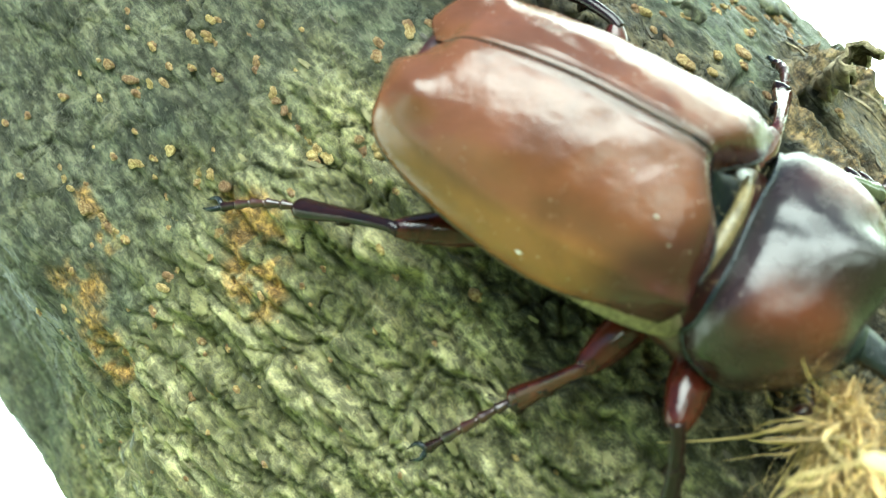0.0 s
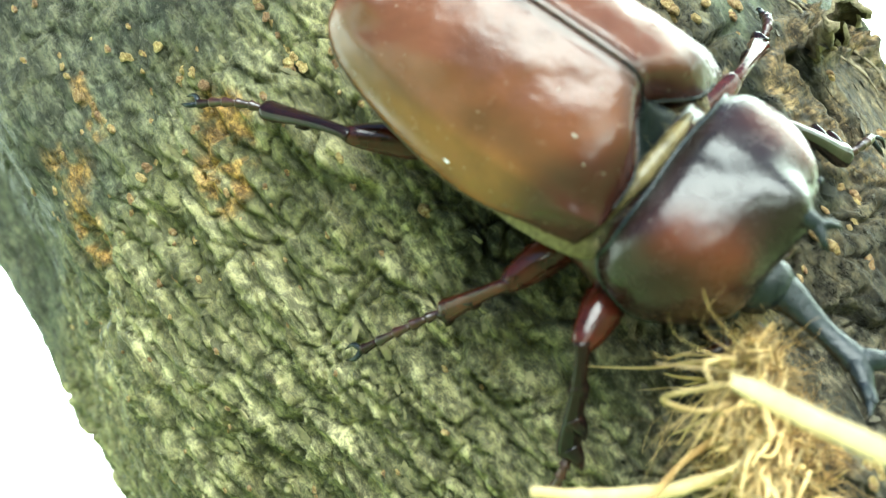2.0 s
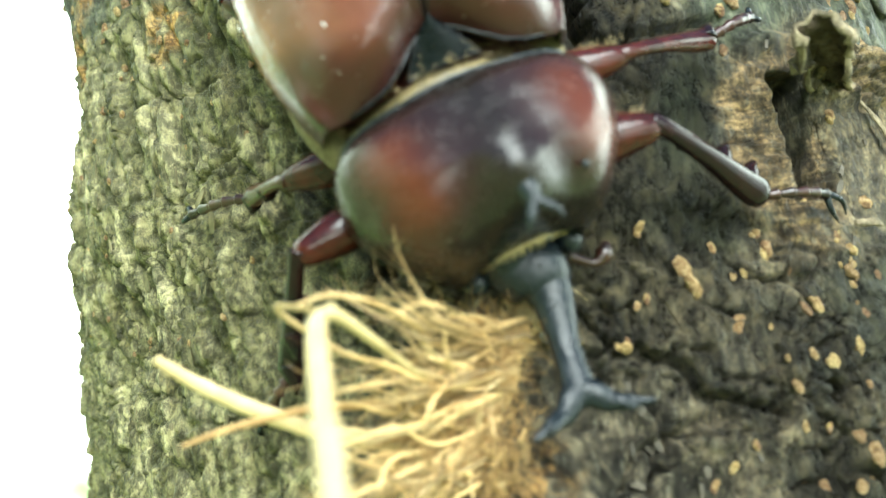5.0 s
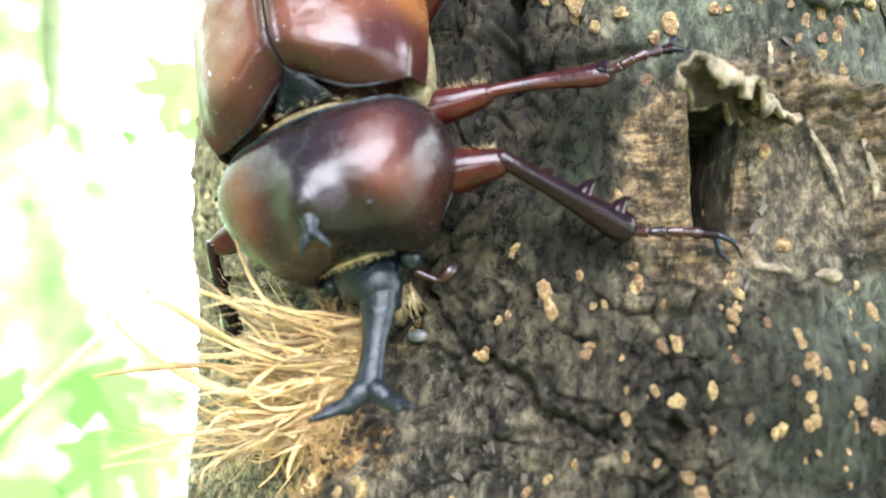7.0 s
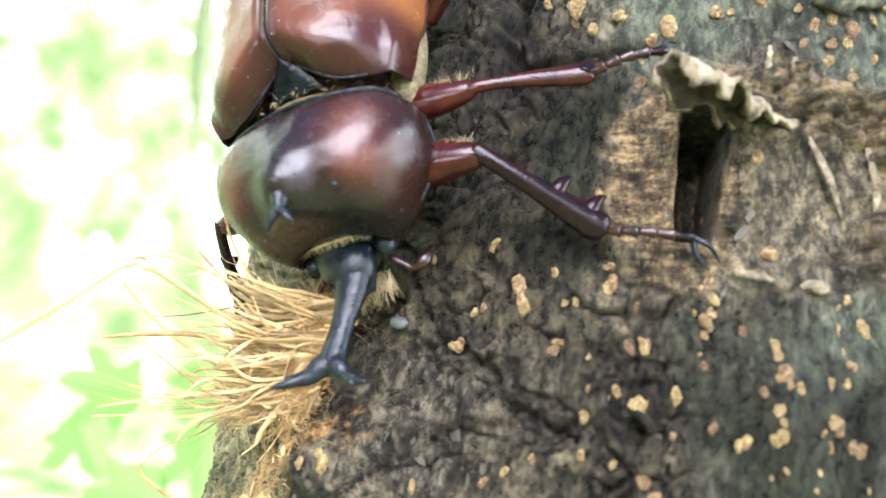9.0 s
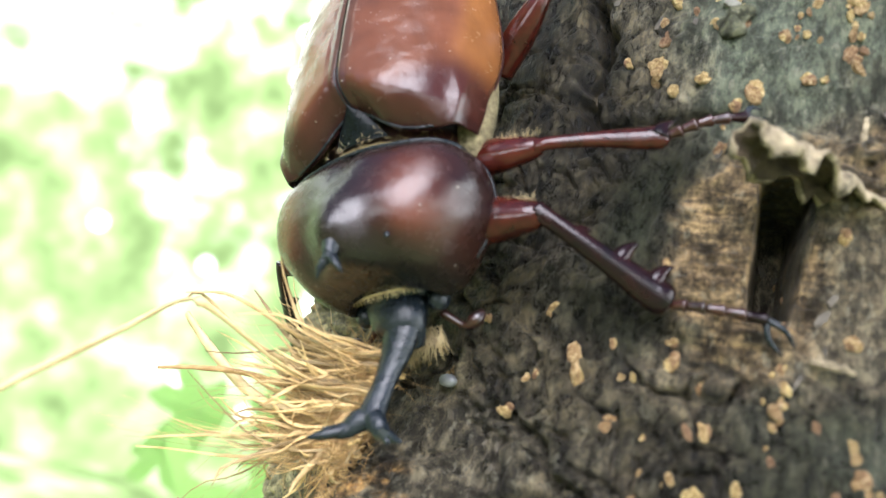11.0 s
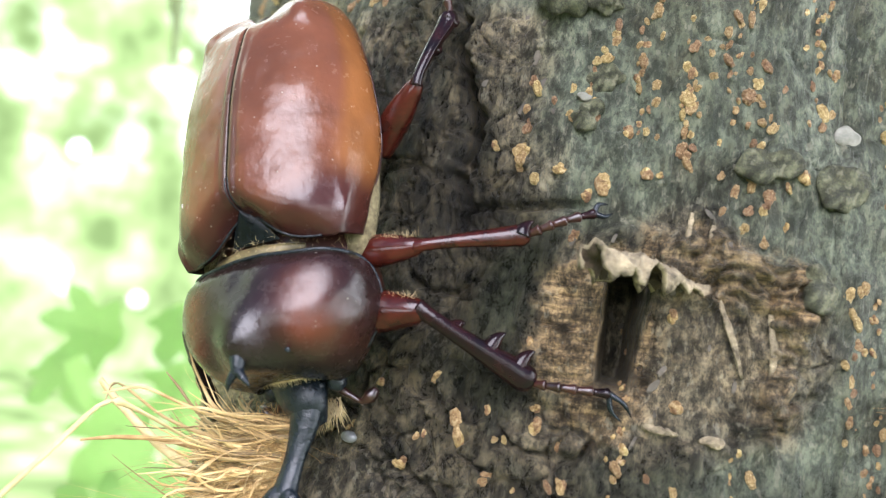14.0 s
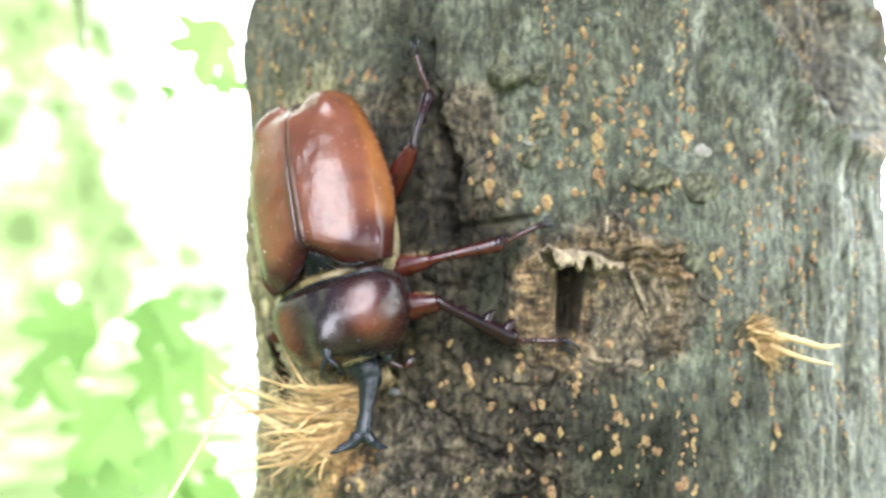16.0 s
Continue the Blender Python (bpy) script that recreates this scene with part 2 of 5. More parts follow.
def shell_material(name, mid, side, edge_dark, rough, wrinkle):
    """Horny shell: one colour on the back, another down the flank, nearly black along seams; wrinkled and dusty."""
    m, nodes, links, b = material(name)
    att = nodes.new("ShaderNodeAttribute")
    att.attribute_name = "tone"
    sep = nodes.new("ShaderNodeSeparateColor")
    links.new(att.outputs["Color"], sep.inputs[0])
    cloud = noise_node(nodes, links, 150, 4, 0.5, distort=0.3)
    back = ramp(nodes, links, cloud, ((0.36, tuple(c * 0.8 for c in mid)), (0.64, tuple(c * 1.2 for c in mid))))
    flank = ramp(nodes, links, cloud, ((0.36, tuple(c * 0.7 for c in side)), (0.64, tuple(c * 1.2 for c in side))))
    col = mix(nodes, links, sep.outputs[0], back, flank)
    col = mix(nodes, links, sep.outputs[1], col, edge_dark)
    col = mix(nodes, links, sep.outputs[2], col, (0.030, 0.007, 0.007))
    specks = nodes.new("ShaderNodeTexVoronoi")
    specks.inputs["Scale"].default_value = 900
    tc = nodes.new("ShaderNodeTexCoord")
    links.new(tc.outputs["Object"], specks.inputs["Vector"])
    dot = ramp(nodes, links, specks.outputs["Distance"], ((0.05, (1, 1, 1)), (0.11, (0, 0, 0))))
    patch = ramp(nodes, links, noise_node(nodes, links, 330, 3, 0.6), ((0.50, (0, 0, 0)), (0.62, (1, 1, 1))))
    dust = math_node(nodes, links, "MULTIPLY", math_node(nodes, links, "MULTIPLY", dot, patch), 0.62)
    col = mix(nodes, links, dust, col, (0.46, 0.42, 0.34))
    links.new(col, b.inputs["Base Color"])
    rr = nodes.new("ShaderNodeMapRange")
    links.new(noise_node(nodes, links, 700, 6, 0.65), rr.inputs[0])
    rr.inputs[1].default_value, rr.inputs[2].default_value = 0.35, 0.65
    rr.inputs[3].default_value, rr.inputs[4].default_value = rough - 0.08, rough + 0.14
    links.new(rr.outputs[0], b.inputs["Roughness"])
    b.inputs["Specular IOR Level"].default_value = 0.42
    bump(nodes, links, b, math_node(nodes, links, "ADD", noise_node(nodes, links, 1500, 5, 0.65, stretch=(1, 0.7, 1)), dust), wrinkle * MM, 1.0)
    return m


M_bark = bark_material()
M_elytra = shell_material("wing_case_horn", (0.118, 0.042, 0.020), (0.180, 0.069, 0.021), (0.014, 0.020, 0.014), 0.15, 0.05)
M_pronotum = shell_material("neck_shield_horn", (0.016, 0.008, 0.008), (0.085, 0.022, 0.010), (0.008, 0.009, 0.006), 0.21, 0.04)
M_black = simple("black_horn", (0.004, 0.007, 0.010), (0.014, 0.018, 0.022), 700, 0.26, 0.14, 1500, spec=0.38)
M_leg = simple("leg_horn", (0.003, 0.003, 0.004), (0.020, 0.006, 0.006), 420, 0.12, 0.03, 1500, spec=0.27)
M_femur = simple("thigh_horn", (0.014, 0.003, 0.002), (0.062, 0.010, 0.006), 420, 0.14, 0.03, 1500, spec=0.4)
M_tarsus = simple("foot_horn", (0.010, 0.006, 0.005), (0.05, 0.012, 0.008), 500, 0.28, 0.02, 2500, coat=0.3)
M_setae = simple("golden_bristle", (0.34, 0.24, 0.10), (0.62, 0.50, 0.28), 900, 0.5)
M_cream = simple("cream_membrane", (0.04, 0.032, 0.013), (0.24, 0.185, 0.085), 300, 0.3, 0.15, 1500)
def cork_material(name, scale, piece):
    """Crumbly cork: pale raised crumbs over orange-brown; each pore its own shade."""
    m, nodes, links, b = material(name)
    col = ramp(nodes, links, noise_node(nodes, links, scale, 6, 0.75), ((0.34, (0.11, 0.058, 0.020)), (0.47, (0.29, 0.175, 0.065)), (0.57, (0.45, 0.31, 0.14)), (0.70, (0.66, 0.53, 0.31))))
    if piece:
        own = nodes.new("ShaderNodeNewGeometry").outputs["Random Per Island"]
    else:
        own = nodes.new("ShaderNodeObjectInfo").outputs["Random"]
    hsv = nodes.new("ShaderNodeHueSaturation")
    links.new(math_node(nodes, links, "ADD", math_node(nodes, links, "MULTIPLY", own, 0.7), 0.75), hsv.inputs["Value"])
    links.new(math_node(nodes, links, "ADD", math_node(nodes, links, "MULTIPLY", own, 0.04), 0.478), hsv.inputs["Hue"])
    links.new(col, hsv.inputs["Color"])
    links.new(hsv.outputs[0], b.inputs["Base Color"])
    b.inputs["Roughness"].default_value = 0.7
    bump(nodes, links, b, noise_node(nodes, links, scale * 2.3, 5, 0.7), 0.6 * MM)
    return m


M_lenticel = cork_material("lenticel_cork", 2.6, False)
M_lenticel_fine = cork_material("fine_lenticel_cork", 2200, True)
M_fibre = simple("frayed_fibre", (0.40, 0.25, 0.085), (0.74, 0.54, 0.26), 300, 0.65, 0.05, 3000, vary=0.2, island=1.0)
M_fibre_dark = simple("brown_fibre", (0.24, 0.13, 0.04), (0.54, 0.35, 0.14), 500, 0.7)
M_straw = simple("pale_splinter", (0.46, 0.33, 0.14), (0.70, 0.55, 0.29), 300, 0.55, 0.08, 1500)
M_flap = simple("peeling_bark", (0.055, 0.041, 0.024), (0.44, 0.355, 0.215), 700, 0.8, 0.6, 1800)
M_knob = simple("knot_bark", (0.055, 0.05, 0.034), (0.21, 0.19, 0.125), 700, 0.7, 0.6, 1400)
M_pale = simple("pale_scar", (0.10, 0.098, 0.075), (0.25, 0.24, 0.19), 700, 0.6, 0.1, 2000)
M_flake = simple("bark_flake", (0.07, 0.062, 0.03), (0.26, 0.22, 0.11), 500, 0.7, 0.1, 2500)
M_flake_grey = simple("grey_bark_flake", (0.03, 0.025, 0.018), (0.11, 0.09, 0.062), 500, 0.68, 0.1, 2500)
M_flap_shade = simple("shaded_flap_inside", (0.018, 0.012, 0.006), (0.075, 0.05, 0.025), 700, 0.85, 0.5, 1500)
M_down = simple("cream_down", (0.07, 0.055, 0.024), (0.26, 0.21, 0.105), 1500, 0.8, 0.25, 3000)
M_dust = simple("white_bit", (0.55, 0.54, 0.50), (0.72, 0.71, 0.66), 900, 0.6)


# ---- surroundings ----
def backdrop_material():
    """Out-of-focus wood edge that glows: white open sky to the north, leaves to both sides and low down, glow dimmed to
    the south.
    """
    m, nodes, links, b = material("glowing_wood_edge")
    tc = nodes.new("ShaderNodeTexCoord")
    sep = nodes.new("ShaderNodeSeparateXYZ")
    links.new(tc.outputs["Object"], sep.inputs[0])
    big = noise_node(nodes, links, 0.6, 2, 0.5)
    mid = noise_node(nodes, links, 1.9, 2, 0.5)
    spots = nodes.new("ShaderNodeTexVoronoi")
    spots.inputs["Scale"].default_value = 1.5
    links.new(tc.outputs["Object"], spots.inputs["Vector"])

    def span(value, a0, a1, b0, b1):
        r = nodes.new("ShaderNodeMapRange")
        r.interpolation_type = "SMOOTHSTEP"
        for k, v in enumerate((a0, a1, b0, b1)):
            r.inputs[k + 1].default_value = v
        links.new(value, r.inputs[0])
        return r.outputs[0]

    west = math_node(nodes, links, "ARCTAN2", math_node(nodes, links, "MULTIPLY", sep.outputs[0], -1.0), sep.outputs[1])
    gap = math_node(nodes, links, "ADD", span(west, 0.26, 0.58, 0.26, -0.13), span(sep.outputs[2], -2.5, 6.0, -0.20, 0.26))
    clearing = nodes.new("ShaderNodeVectorMath")
    clearing.operation = "DOT_PRODUCT"
    clearing.inputs[1].default_value = (0.102, 0.043, 0.010)
    links.new(tc.outputs["Object"], clearing.inputs[0])
    gap = math_node(nodes, links, "ADD", gap, span(clearing.outputs["Value"], 0.70, 0.82, 0.0, 0.60))
    open_south = nodes.new("ShaderNodeVectorMath")
    open_south.operation = "DOT_PRODUCT"
    open_south.inputs[1].default_value = (-0.0480, -0.1000, -0.0030)
    links.new(tc.outputs["Object"], open_south.inputs[0])
    gap = math_node(nodes, links, "ADD", gap, span(open_south.outputs["Value"], 0.945, 0.970, 0.0, 0.75))
    leafy = math_node(nodes, links, "ADD", math_node(nodes, links, "MULTIPLY", big, 0.7), math_node(nodes, links, "MULTIPLY", mid, 0.5))
    dots = span(spots.outputs["Distance"], 0.10, 0.22, 0.30, 0.0)
    white = span(math_node(nodes, links, "ADD", math_node(nodes, links, "ADD", leafy, gap), dots), 0.56, 1.06, 0.0, 1.0)
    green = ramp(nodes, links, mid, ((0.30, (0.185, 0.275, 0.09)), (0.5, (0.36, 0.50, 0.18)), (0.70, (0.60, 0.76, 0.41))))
    open_side = nodes.new("ShaderNodeVectorMath")
    open_side.operation = "DOT_PRODUCT"
    open_side.inputs[1].default_value = (0.0, 0.111, 0.0)
    links.new(tc.outputs["Object"], open_side.inputs[0])
    shade = nodes.new("ShaderNodeMix")
    shade.data_type, shade.blend_type = "RGBA", "MULTIPLY"
    shade.inputs[0].default_value = 1.0
    links.new(green, shade.inputs[6])
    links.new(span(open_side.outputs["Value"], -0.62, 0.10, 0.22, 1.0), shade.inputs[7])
    # the wall emits its own colours and so lights trunk and beetle
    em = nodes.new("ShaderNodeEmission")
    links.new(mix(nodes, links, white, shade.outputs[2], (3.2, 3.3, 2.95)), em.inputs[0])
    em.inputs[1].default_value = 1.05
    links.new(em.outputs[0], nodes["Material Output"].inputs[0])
    return m


def backdrop():
    bm = bmesh.new()
    ring = [[(9 * math.cos(a) * k, 9 * math.sin(a) * k, z * max(0.14, 0.5 + 0.5 * math.sin(a)) if z > 0 else z) for a in np.linspace(0, 2 * math.pi, 64, endpoint=False)] for z, k in ((-1.22, 0.28), (-1.16, 0.60), (-0.90, 0.96), (-0.2, 1.0), (2.0, 1.0), (5.0, 0.97), (8.0, 0.85), (10.0, 0.68))]
    add_grid(bm, ring, close=True)
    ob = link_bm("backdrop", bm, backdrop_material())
    ob.location.z = 1.2
    tagged(ob, "glowing backdrop of blurred wood edge, leaves and white sky", "backdrop", kind="structure")


def ground():
    bm = bmesh.new()
    n = 40
    pts = [[(x, y, 0.03 * noise.noise(Vector((x, y, 0)))) for x in np.linspace(-60, 60, n)] for y in np.linspace(-60, 60, n)]
    add_grid(bm, pts)
    m = simple("grass_ground", (0.10, 0.14, 0.045), (0.25, 0.29, 0.115), 9, 0.9, 8, 60)
    tagged(link_bm("ground", bm, m), "grassy ground under the tree in shade and light", "ground", kind="structure")


backdrop()
ground()

# ---- the tree trunk ----
R0, TAPER = 71.9, -0.0195


def zones(th, h):
    """How far each place of the bark is dark and rough, tan, mossy, rusty; th in degrees, h in mm."""
    s = th * 1.255
    w = fbm(s / 9, h / 9, 3, 5)
    w2 = fbm(s / 1.6, h / 1.6, 3, 6)
    left = step(-36, -45, th + 5 * w)
    rough = np.clip(step(38, 24, h + 7 * w + 0.9 * np.abs(th + 24)) + step(-16, -27, h + 6 * w + 0.25 * np.abs(th + 15)) * step(0, -14, th + 9 * w), 0, 1) * step(-8, -20, th + 5 * w - 9 * step(-14, -24, h + 5 * w))
    rough = np.clip(rough + 0.50 * left * step(14, 30, h + 6 * w) + 0.3 * step(-10, -30, th + 12 * w) * step(20, 40, h), 0, 1)
    rough = np.maximum(rough, 0.45 * step(-34, -46, h + 6 * w + 0.2 * np.abs(th)) * step(34, 16, th + 8 * w))
    moss = left * step(32, 16, h + 6 * w)
    ax, ay = (th + 2.6) / 10.8, (h + 12.2) / 11.2
    tan = step(1.10, 0.80, np.hypot(ax, ay) + 0.20 * w + 0.16 * w2) * (1 - 0.78 * step(-5.5, -2, s + w2)) * np.clip(1.0 + 0.25 * w2, 0, 1)
    crust = step(4.4, 2.0, dist_seg(s, h, -3.0, -3.6, 9.5, -6.0) + 1.2 * w2) + 0.8 * step(2.8, 1.2, dist_seg(s, h, 9.6, -6, 9.0, -18) + 0.9 * w2)
    tan = np.clip(np.maximum(tan, 0.62 * crust), 0, 1)
    scar = np.abs(np.hypot((th - 42) / 20, (h - 43) / 27) - 1.05 + 0.05 * w)
    tan = np.maximum(tan, 0.7 * step(0.09, 0.03, scar) * step(-0.3, 0.3, w2 + w))
    # inside the slit the tan is dropped for dark bark: its shade, painted
    slit = step(2.4, 1.7, np.abs(s + 6.6 - 0.10 * (h + 11)) * (1.0 - 0.035 * (h + 11))) * step(-18.4, -17.2, h) * step(-4.0, -5.2, h)
    tan = tan * (1 - slit)
    rough = np.maximum(rough, 0.85 * step(1.35, 1.05, np.hypot(ax, ay) + 0.2 * w))
    rust = step(4.2, 2.2, dist_seg(s, h, -72.5, 15.5, -68, 20.5) + 1.6 * w) + step(4.6, 2.2, dist_seg(s, h, -94, 22, -89, 29) + 1.8 * w)
    rust = rust + 0.8 * step(1.4, 0.5, dist_seg(s, h, -82, 37, -83, 30) + 0.5 * w)
    rust = rust + 0.9 * step(3.2, 1.2, np.hypot(s + 37, h + 37) + 1.5 * w) + step(5.5, 3, np.hypot(s + 44, h + 35) + 2 * w)
    rust = 0.85 * rust * step(-0.7, 0.1, w2)
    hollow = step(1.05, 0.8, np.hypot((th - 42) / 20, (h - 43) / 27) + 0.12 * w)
    return rough * (1 - left * 0.5), tan, moss * (1 - tan), np.clip(rust, 0, 1), hollow


def sap_shade(th, h):
    """How far running sap, and the beetle's shade painted in, darken the bark beside it."""
    s = th * 1.255
    w = fbm(s / 7, h / 9, 3, 105)
    a = step(1.15, 0.6, np.hypot((s + 24.5) / 14.5, (h + 8) / 23) + 0.30 * w)
    b = step(1.1, 0.6, np.hypot((s + 33) / 8.5, (h - 18) / 26) + 0.3 * w)
    # also darkened: the lost branch's hollow, shade put into colour, and the lower bark
    return np.clip(np.maximum(np.maximum(a, 0.85 * b), 0.25 * zones(th, h)[4] + 1.0 * step(-18, -32, h + 7 * w) * step(26, 13, th + 7 * w) * step(-24, -12, th)) * (0.95 + 0.4 * w), 0, 1) * (1 - zones(th, h)[1])


def relief(th, h):
    """Radius of the bark in mm, and a plate number 0..1 for its colour."""
    s = th * 1.255
    rough, tan, moss, rust, hollow = zones(th, h)
    r = R0 + TAPER * h + 1.0 * fbm(s / 45, h / 60, 2, 3)
    # the trunk's own swellings
    r = r + 3.8 * np.exp(-((th + 74) / 9) ** 2 - ((h - 42) / 15) ** 2) - 3.0 * np.exp(-((th + 72) / 12) ** 2) * step(0, -30, h) - (2.6 * step(10, 36, h) + 1.0) * step(-81, -90, th) * step(-110, -100, th)
    r = r + 2.9 * step(-100, -110, th) * step(-160, -125, th) - 2.2 * np.exp(-((th + 82.5) / 4.5) ** 2) * step(4, 18, h) - 3.0 * np.exp(-((th + 85) / 8) ** 2) * step(-22, -36, h) - 1.8 * np.exp(-((th + 66) / 7) ** 2 - ((h + 16) / 9) ** 2)
    r = r - 1.5 * np.exp(-((th + 62) / 10) ** 2 - ((h - 45) / 18) ** 2) - 2.0 * np.exp(-((th - 12) / 8) ** 2 - ((h - 20) / 12) ** 2)
    r = r + 6.5 * np.exp(-((th + 30) / 4.2) ** 2 - ((h + 41) / 5.5) ** 2) + 2.5 * np.exp(-((th + 36) / 6) ** 2 - ((h + 33) / 7) ** 2) + 2.0 * np.exp(-((th + 1) / 7) ** 2 - ((h + 32) / 6) ** 2)
    inside = step(1.18, 0.98, np.hypot((th + 2.6) / 10.8, (h + 12.2) / 11.2))
    # rough plates with joints between them
    ws, wh = s + 1.3 * noise2(s / 3.6, h / 3.6, 9) + 0.3 * noise2(s / 1.0, h / 1.0, 10), h + 1.3 * noise2(s / 3.6, h / 3.6, 11) + 0.3 * noise2(s / 1.0, h / 1.0, 12)
    d1, gap, cid = cells(ws / 4.4, wh / 4.0, 1)
    e1, gape, cide = cells(ws / 1.5, wh / 1.2, 2)
    some = step(0.40, 0.75, noise2(s / 6, h / 6, 14) + 0.5)
    crack = np.abs(noise2(ws / 5.0, wh / 17, 23))
    check = np.abs(noise2(ws / 11, wh / 4.0, 25))
    fine_crack = np.abs(noise2(ws / 2.1, wh / 3.4, 26))
    shelf = 2.6 * fbm(ws / 6.5, wh / 8.5, 3, 35)
    shelf = np.floor(shelf) + step(0.0, 0.10, shelf - np.floor(shelf))
    fissures = 2.4 * step(0.06, 0.0, crack) + 1.7 * step(0.06, 0.0, check) * some + 0.9 * step(0.10, 0.0, fine_crack) * some
    low_side = 0.42 + 0.22 * step(2, -12, h)
    r = r + rough * (1 - inside) * low_side * (0.7 * cid - 2.0 * step(0.11, 0.0, gap) * step(-0.5, 0.2, noise2(s / 4, h / 4, 28)) + 0.22 * cide * some - fissures + 0.55 * shelf + 0.4 * fbm(s / 6.0, h / 7.0, 2, 31) + 0.40 * fbm(ws / 1.1, wh / 1.7, 3, 33) + 0.3)
    # flaky, mossy bark: slanting small scales
    sc1, scg, scid = cells((s + 0.12 * h) / 1.4 + 0.35 * noise2(s / 1.5, h / 3, 15), h / 6.0 + 0.25 * noise2(s / 1.2, h / 2, 16), 5)
    lift = scid * 0.9 + 0.25 * (1 - sc1) - 0.4 * step(0.09, 0.0, scg) + 0.35 * (1 - np.abs(noise2((s + 0.3 * h) / 1.2, h / 3.0, 44)))
    m1, mgap, cid2 = cells((s + 0.15 * h) / 2.6 + 0.35 * noise2(s / 2, h / 4, 48), h / 8.0 + 0.3 * noise2(s / 2, h / 3, 49), 7)
    r = r - 0.72 * moss * (1.3 * step(0.10, 0.0, mgap) - 0.7 * (cid2 - 0.5))
    scale_ = 3.2 * fbm((s + 0.2 * h) / 2.6, h / 11, 3, 47)
    scale_ = np.floor(scale_) + step(0.0, 0.12, scale_ - np.floor(scale_))
    r = r + 0.72 * moss * (0.38 * scale_ + lift - 0.8 + 0.55 * (1 - np.abs(noise2((s + 0.2 * h) / 2.4 + 0.5 * noise2(s / 3, h / 5, 46), h / 8.0, 45))) - 0.3 + 0.35 * fbm(s / 3.5, h / 5, 2, 41) + 0.2 * fbm(s / 0.9, h / 1.4, 2, 42) - 1.0 * step(0.06, 0.0, np.abs(noise2(s / 7, h / 11 + 0.2 * s / 7, 43))))
    furrow = np.abs(noise2((s + 0.1 * h) / 6.5 + 0.4 * noise2(s / 5, h / 9, 121), h / 26, 122))
    r = r - moss * (0.9 * step(0.10, 0.0, furrow) + 0.45 * step(0.10, 0.0, np.abs(noise2(ws / 3.2, wh / 12, 123))))
    # bare bark: shallow upright wrinkles, thin scales
    scale_ = 1.6 * fbm(ws / 4.5, wh / 12, 3, 57)
    scale_ = np.floor(scale_) + step(0.0, 0.12, scale_ - np.floor(scale_))
    bare = np.clip(1 - rough - moss - tan, 0, 1)
    r = r + bare * (0.30 * scale_ + 0.20 * fbm(s / 1.3, h / 6, 3, 51) + 0.40 * fbm(s / 5, h / 8, 2, 53) - 0.35 * step(0.05, 0.0, np.abs(noise2(s / 2.4, h / 14, 55))))
    # upright ridges on the far flank
    r = r + bare * step(13, 24, th) * (0.75 * noise2(s / 1.7 + 0.5 * noise2(s / 3, h / 8, 131), h / 26, 132) - 0.5 * step(0.09, 0.0, np.abs(noise2(s / 2.6, h / 22, 133))))
    # open cracks in the dark bark
    wob = 0.8 * noise2(h / 3.0, h * 0, 61) + 0.4 * noise2(h / 0.9, h * 0, 63)
    for s0, h0, s1, h1, width, depth in ((-26, -2, -26.2, 10, 0.95, 7.5), (-26.2, 10, -28.3, 19, 0.85, 6.0), (-28.3, 19, -30, 30, 0.6, 3.0), (-25, -0.5, -13, 0.8, 0.5, 1.7), (-22, -34, -17, -36.5, 0.4, 1.6), (-17, -36.5, -15.5, -31, 0.35, 1.3), (-24, -44, -30, -47, 0.4, 1.5), (-58, -10, -63, -2, 0.5, 1.6), (-63, -2, -72, -5, 0.4, 1.2), (-55, -8, -47, -19, 0.5, 1.5)):
        r = r - depth * np.exp(-(dist_seg(s + wob, h, s0, h0, s1, h1) / width) ** 2)
    # chiselled hollow in tan wood: raised plate, deep slit, sunk floor
    slit = step(2.2, 1.2, np.abs(s + 6.9 - 0.06 * (h + 11)) * (1.0 - 0.02 * (h + 11)) + 0.2 * noise2(h / 1.2, h * 0, 71)) * step(-18.2, -16.8, h) * step(-4.6, -6.0, h)
    floor = step(-5.6, -4.4, s) * step(8.6, 6.4, s + 0.6 * noise2(s, h / 2, 73)) * step(-21, -17.5, h + 0.5 * noise2(s / 2, h, 75)) * step(-4.2, -6.0, h)
    fibre = 0.20 * fbm(s / 4.0, h / 0.55, 3, 77) + 0.25 * fbm(s / 1.1, h / 0.9, 2, 78) - 0.5 * step(0.06, 0.0, np.abs(noise2(s / 4.5, h / 1.9, 74))) * step(0.0, 0.5, noise2(s / 5, h / 3, 72))
    plate_left = step(-17.5, -15.5, s) * step(-8.0, -9.0, s) * step(-17.5, -15.5, h) * step(-3.0, -5.0, h)
    rim = np.exp(-((np.hypot((s + 3.2) / 13.4, (h + 12.2) / 11.2) - 1.0) / 0.10) ** 2) * (0.4 + noise2(s / 1.5, h / 1.5, 79))
    r = r + tan * (fibre + 0.5 * plate_left - 1.5 * floor - 0.3 * fbm(s / 3, h / 3, 2, 81)) - 13.0 * slit + 0.9 * rim
    crust = step(4.2, 1.6, dist_seg(s, h, -3.0, -3.6, 9.5, -6.0) + 0.9 * noise2(s / 1.6, h / 1.6, 83)) + 0.8 * step(2.6, 1.0, dist_seg(s, h, 9.6, -6, 9.0, -18) + 0.7 * noise2(s / 1.4, h / 1.4, 84))
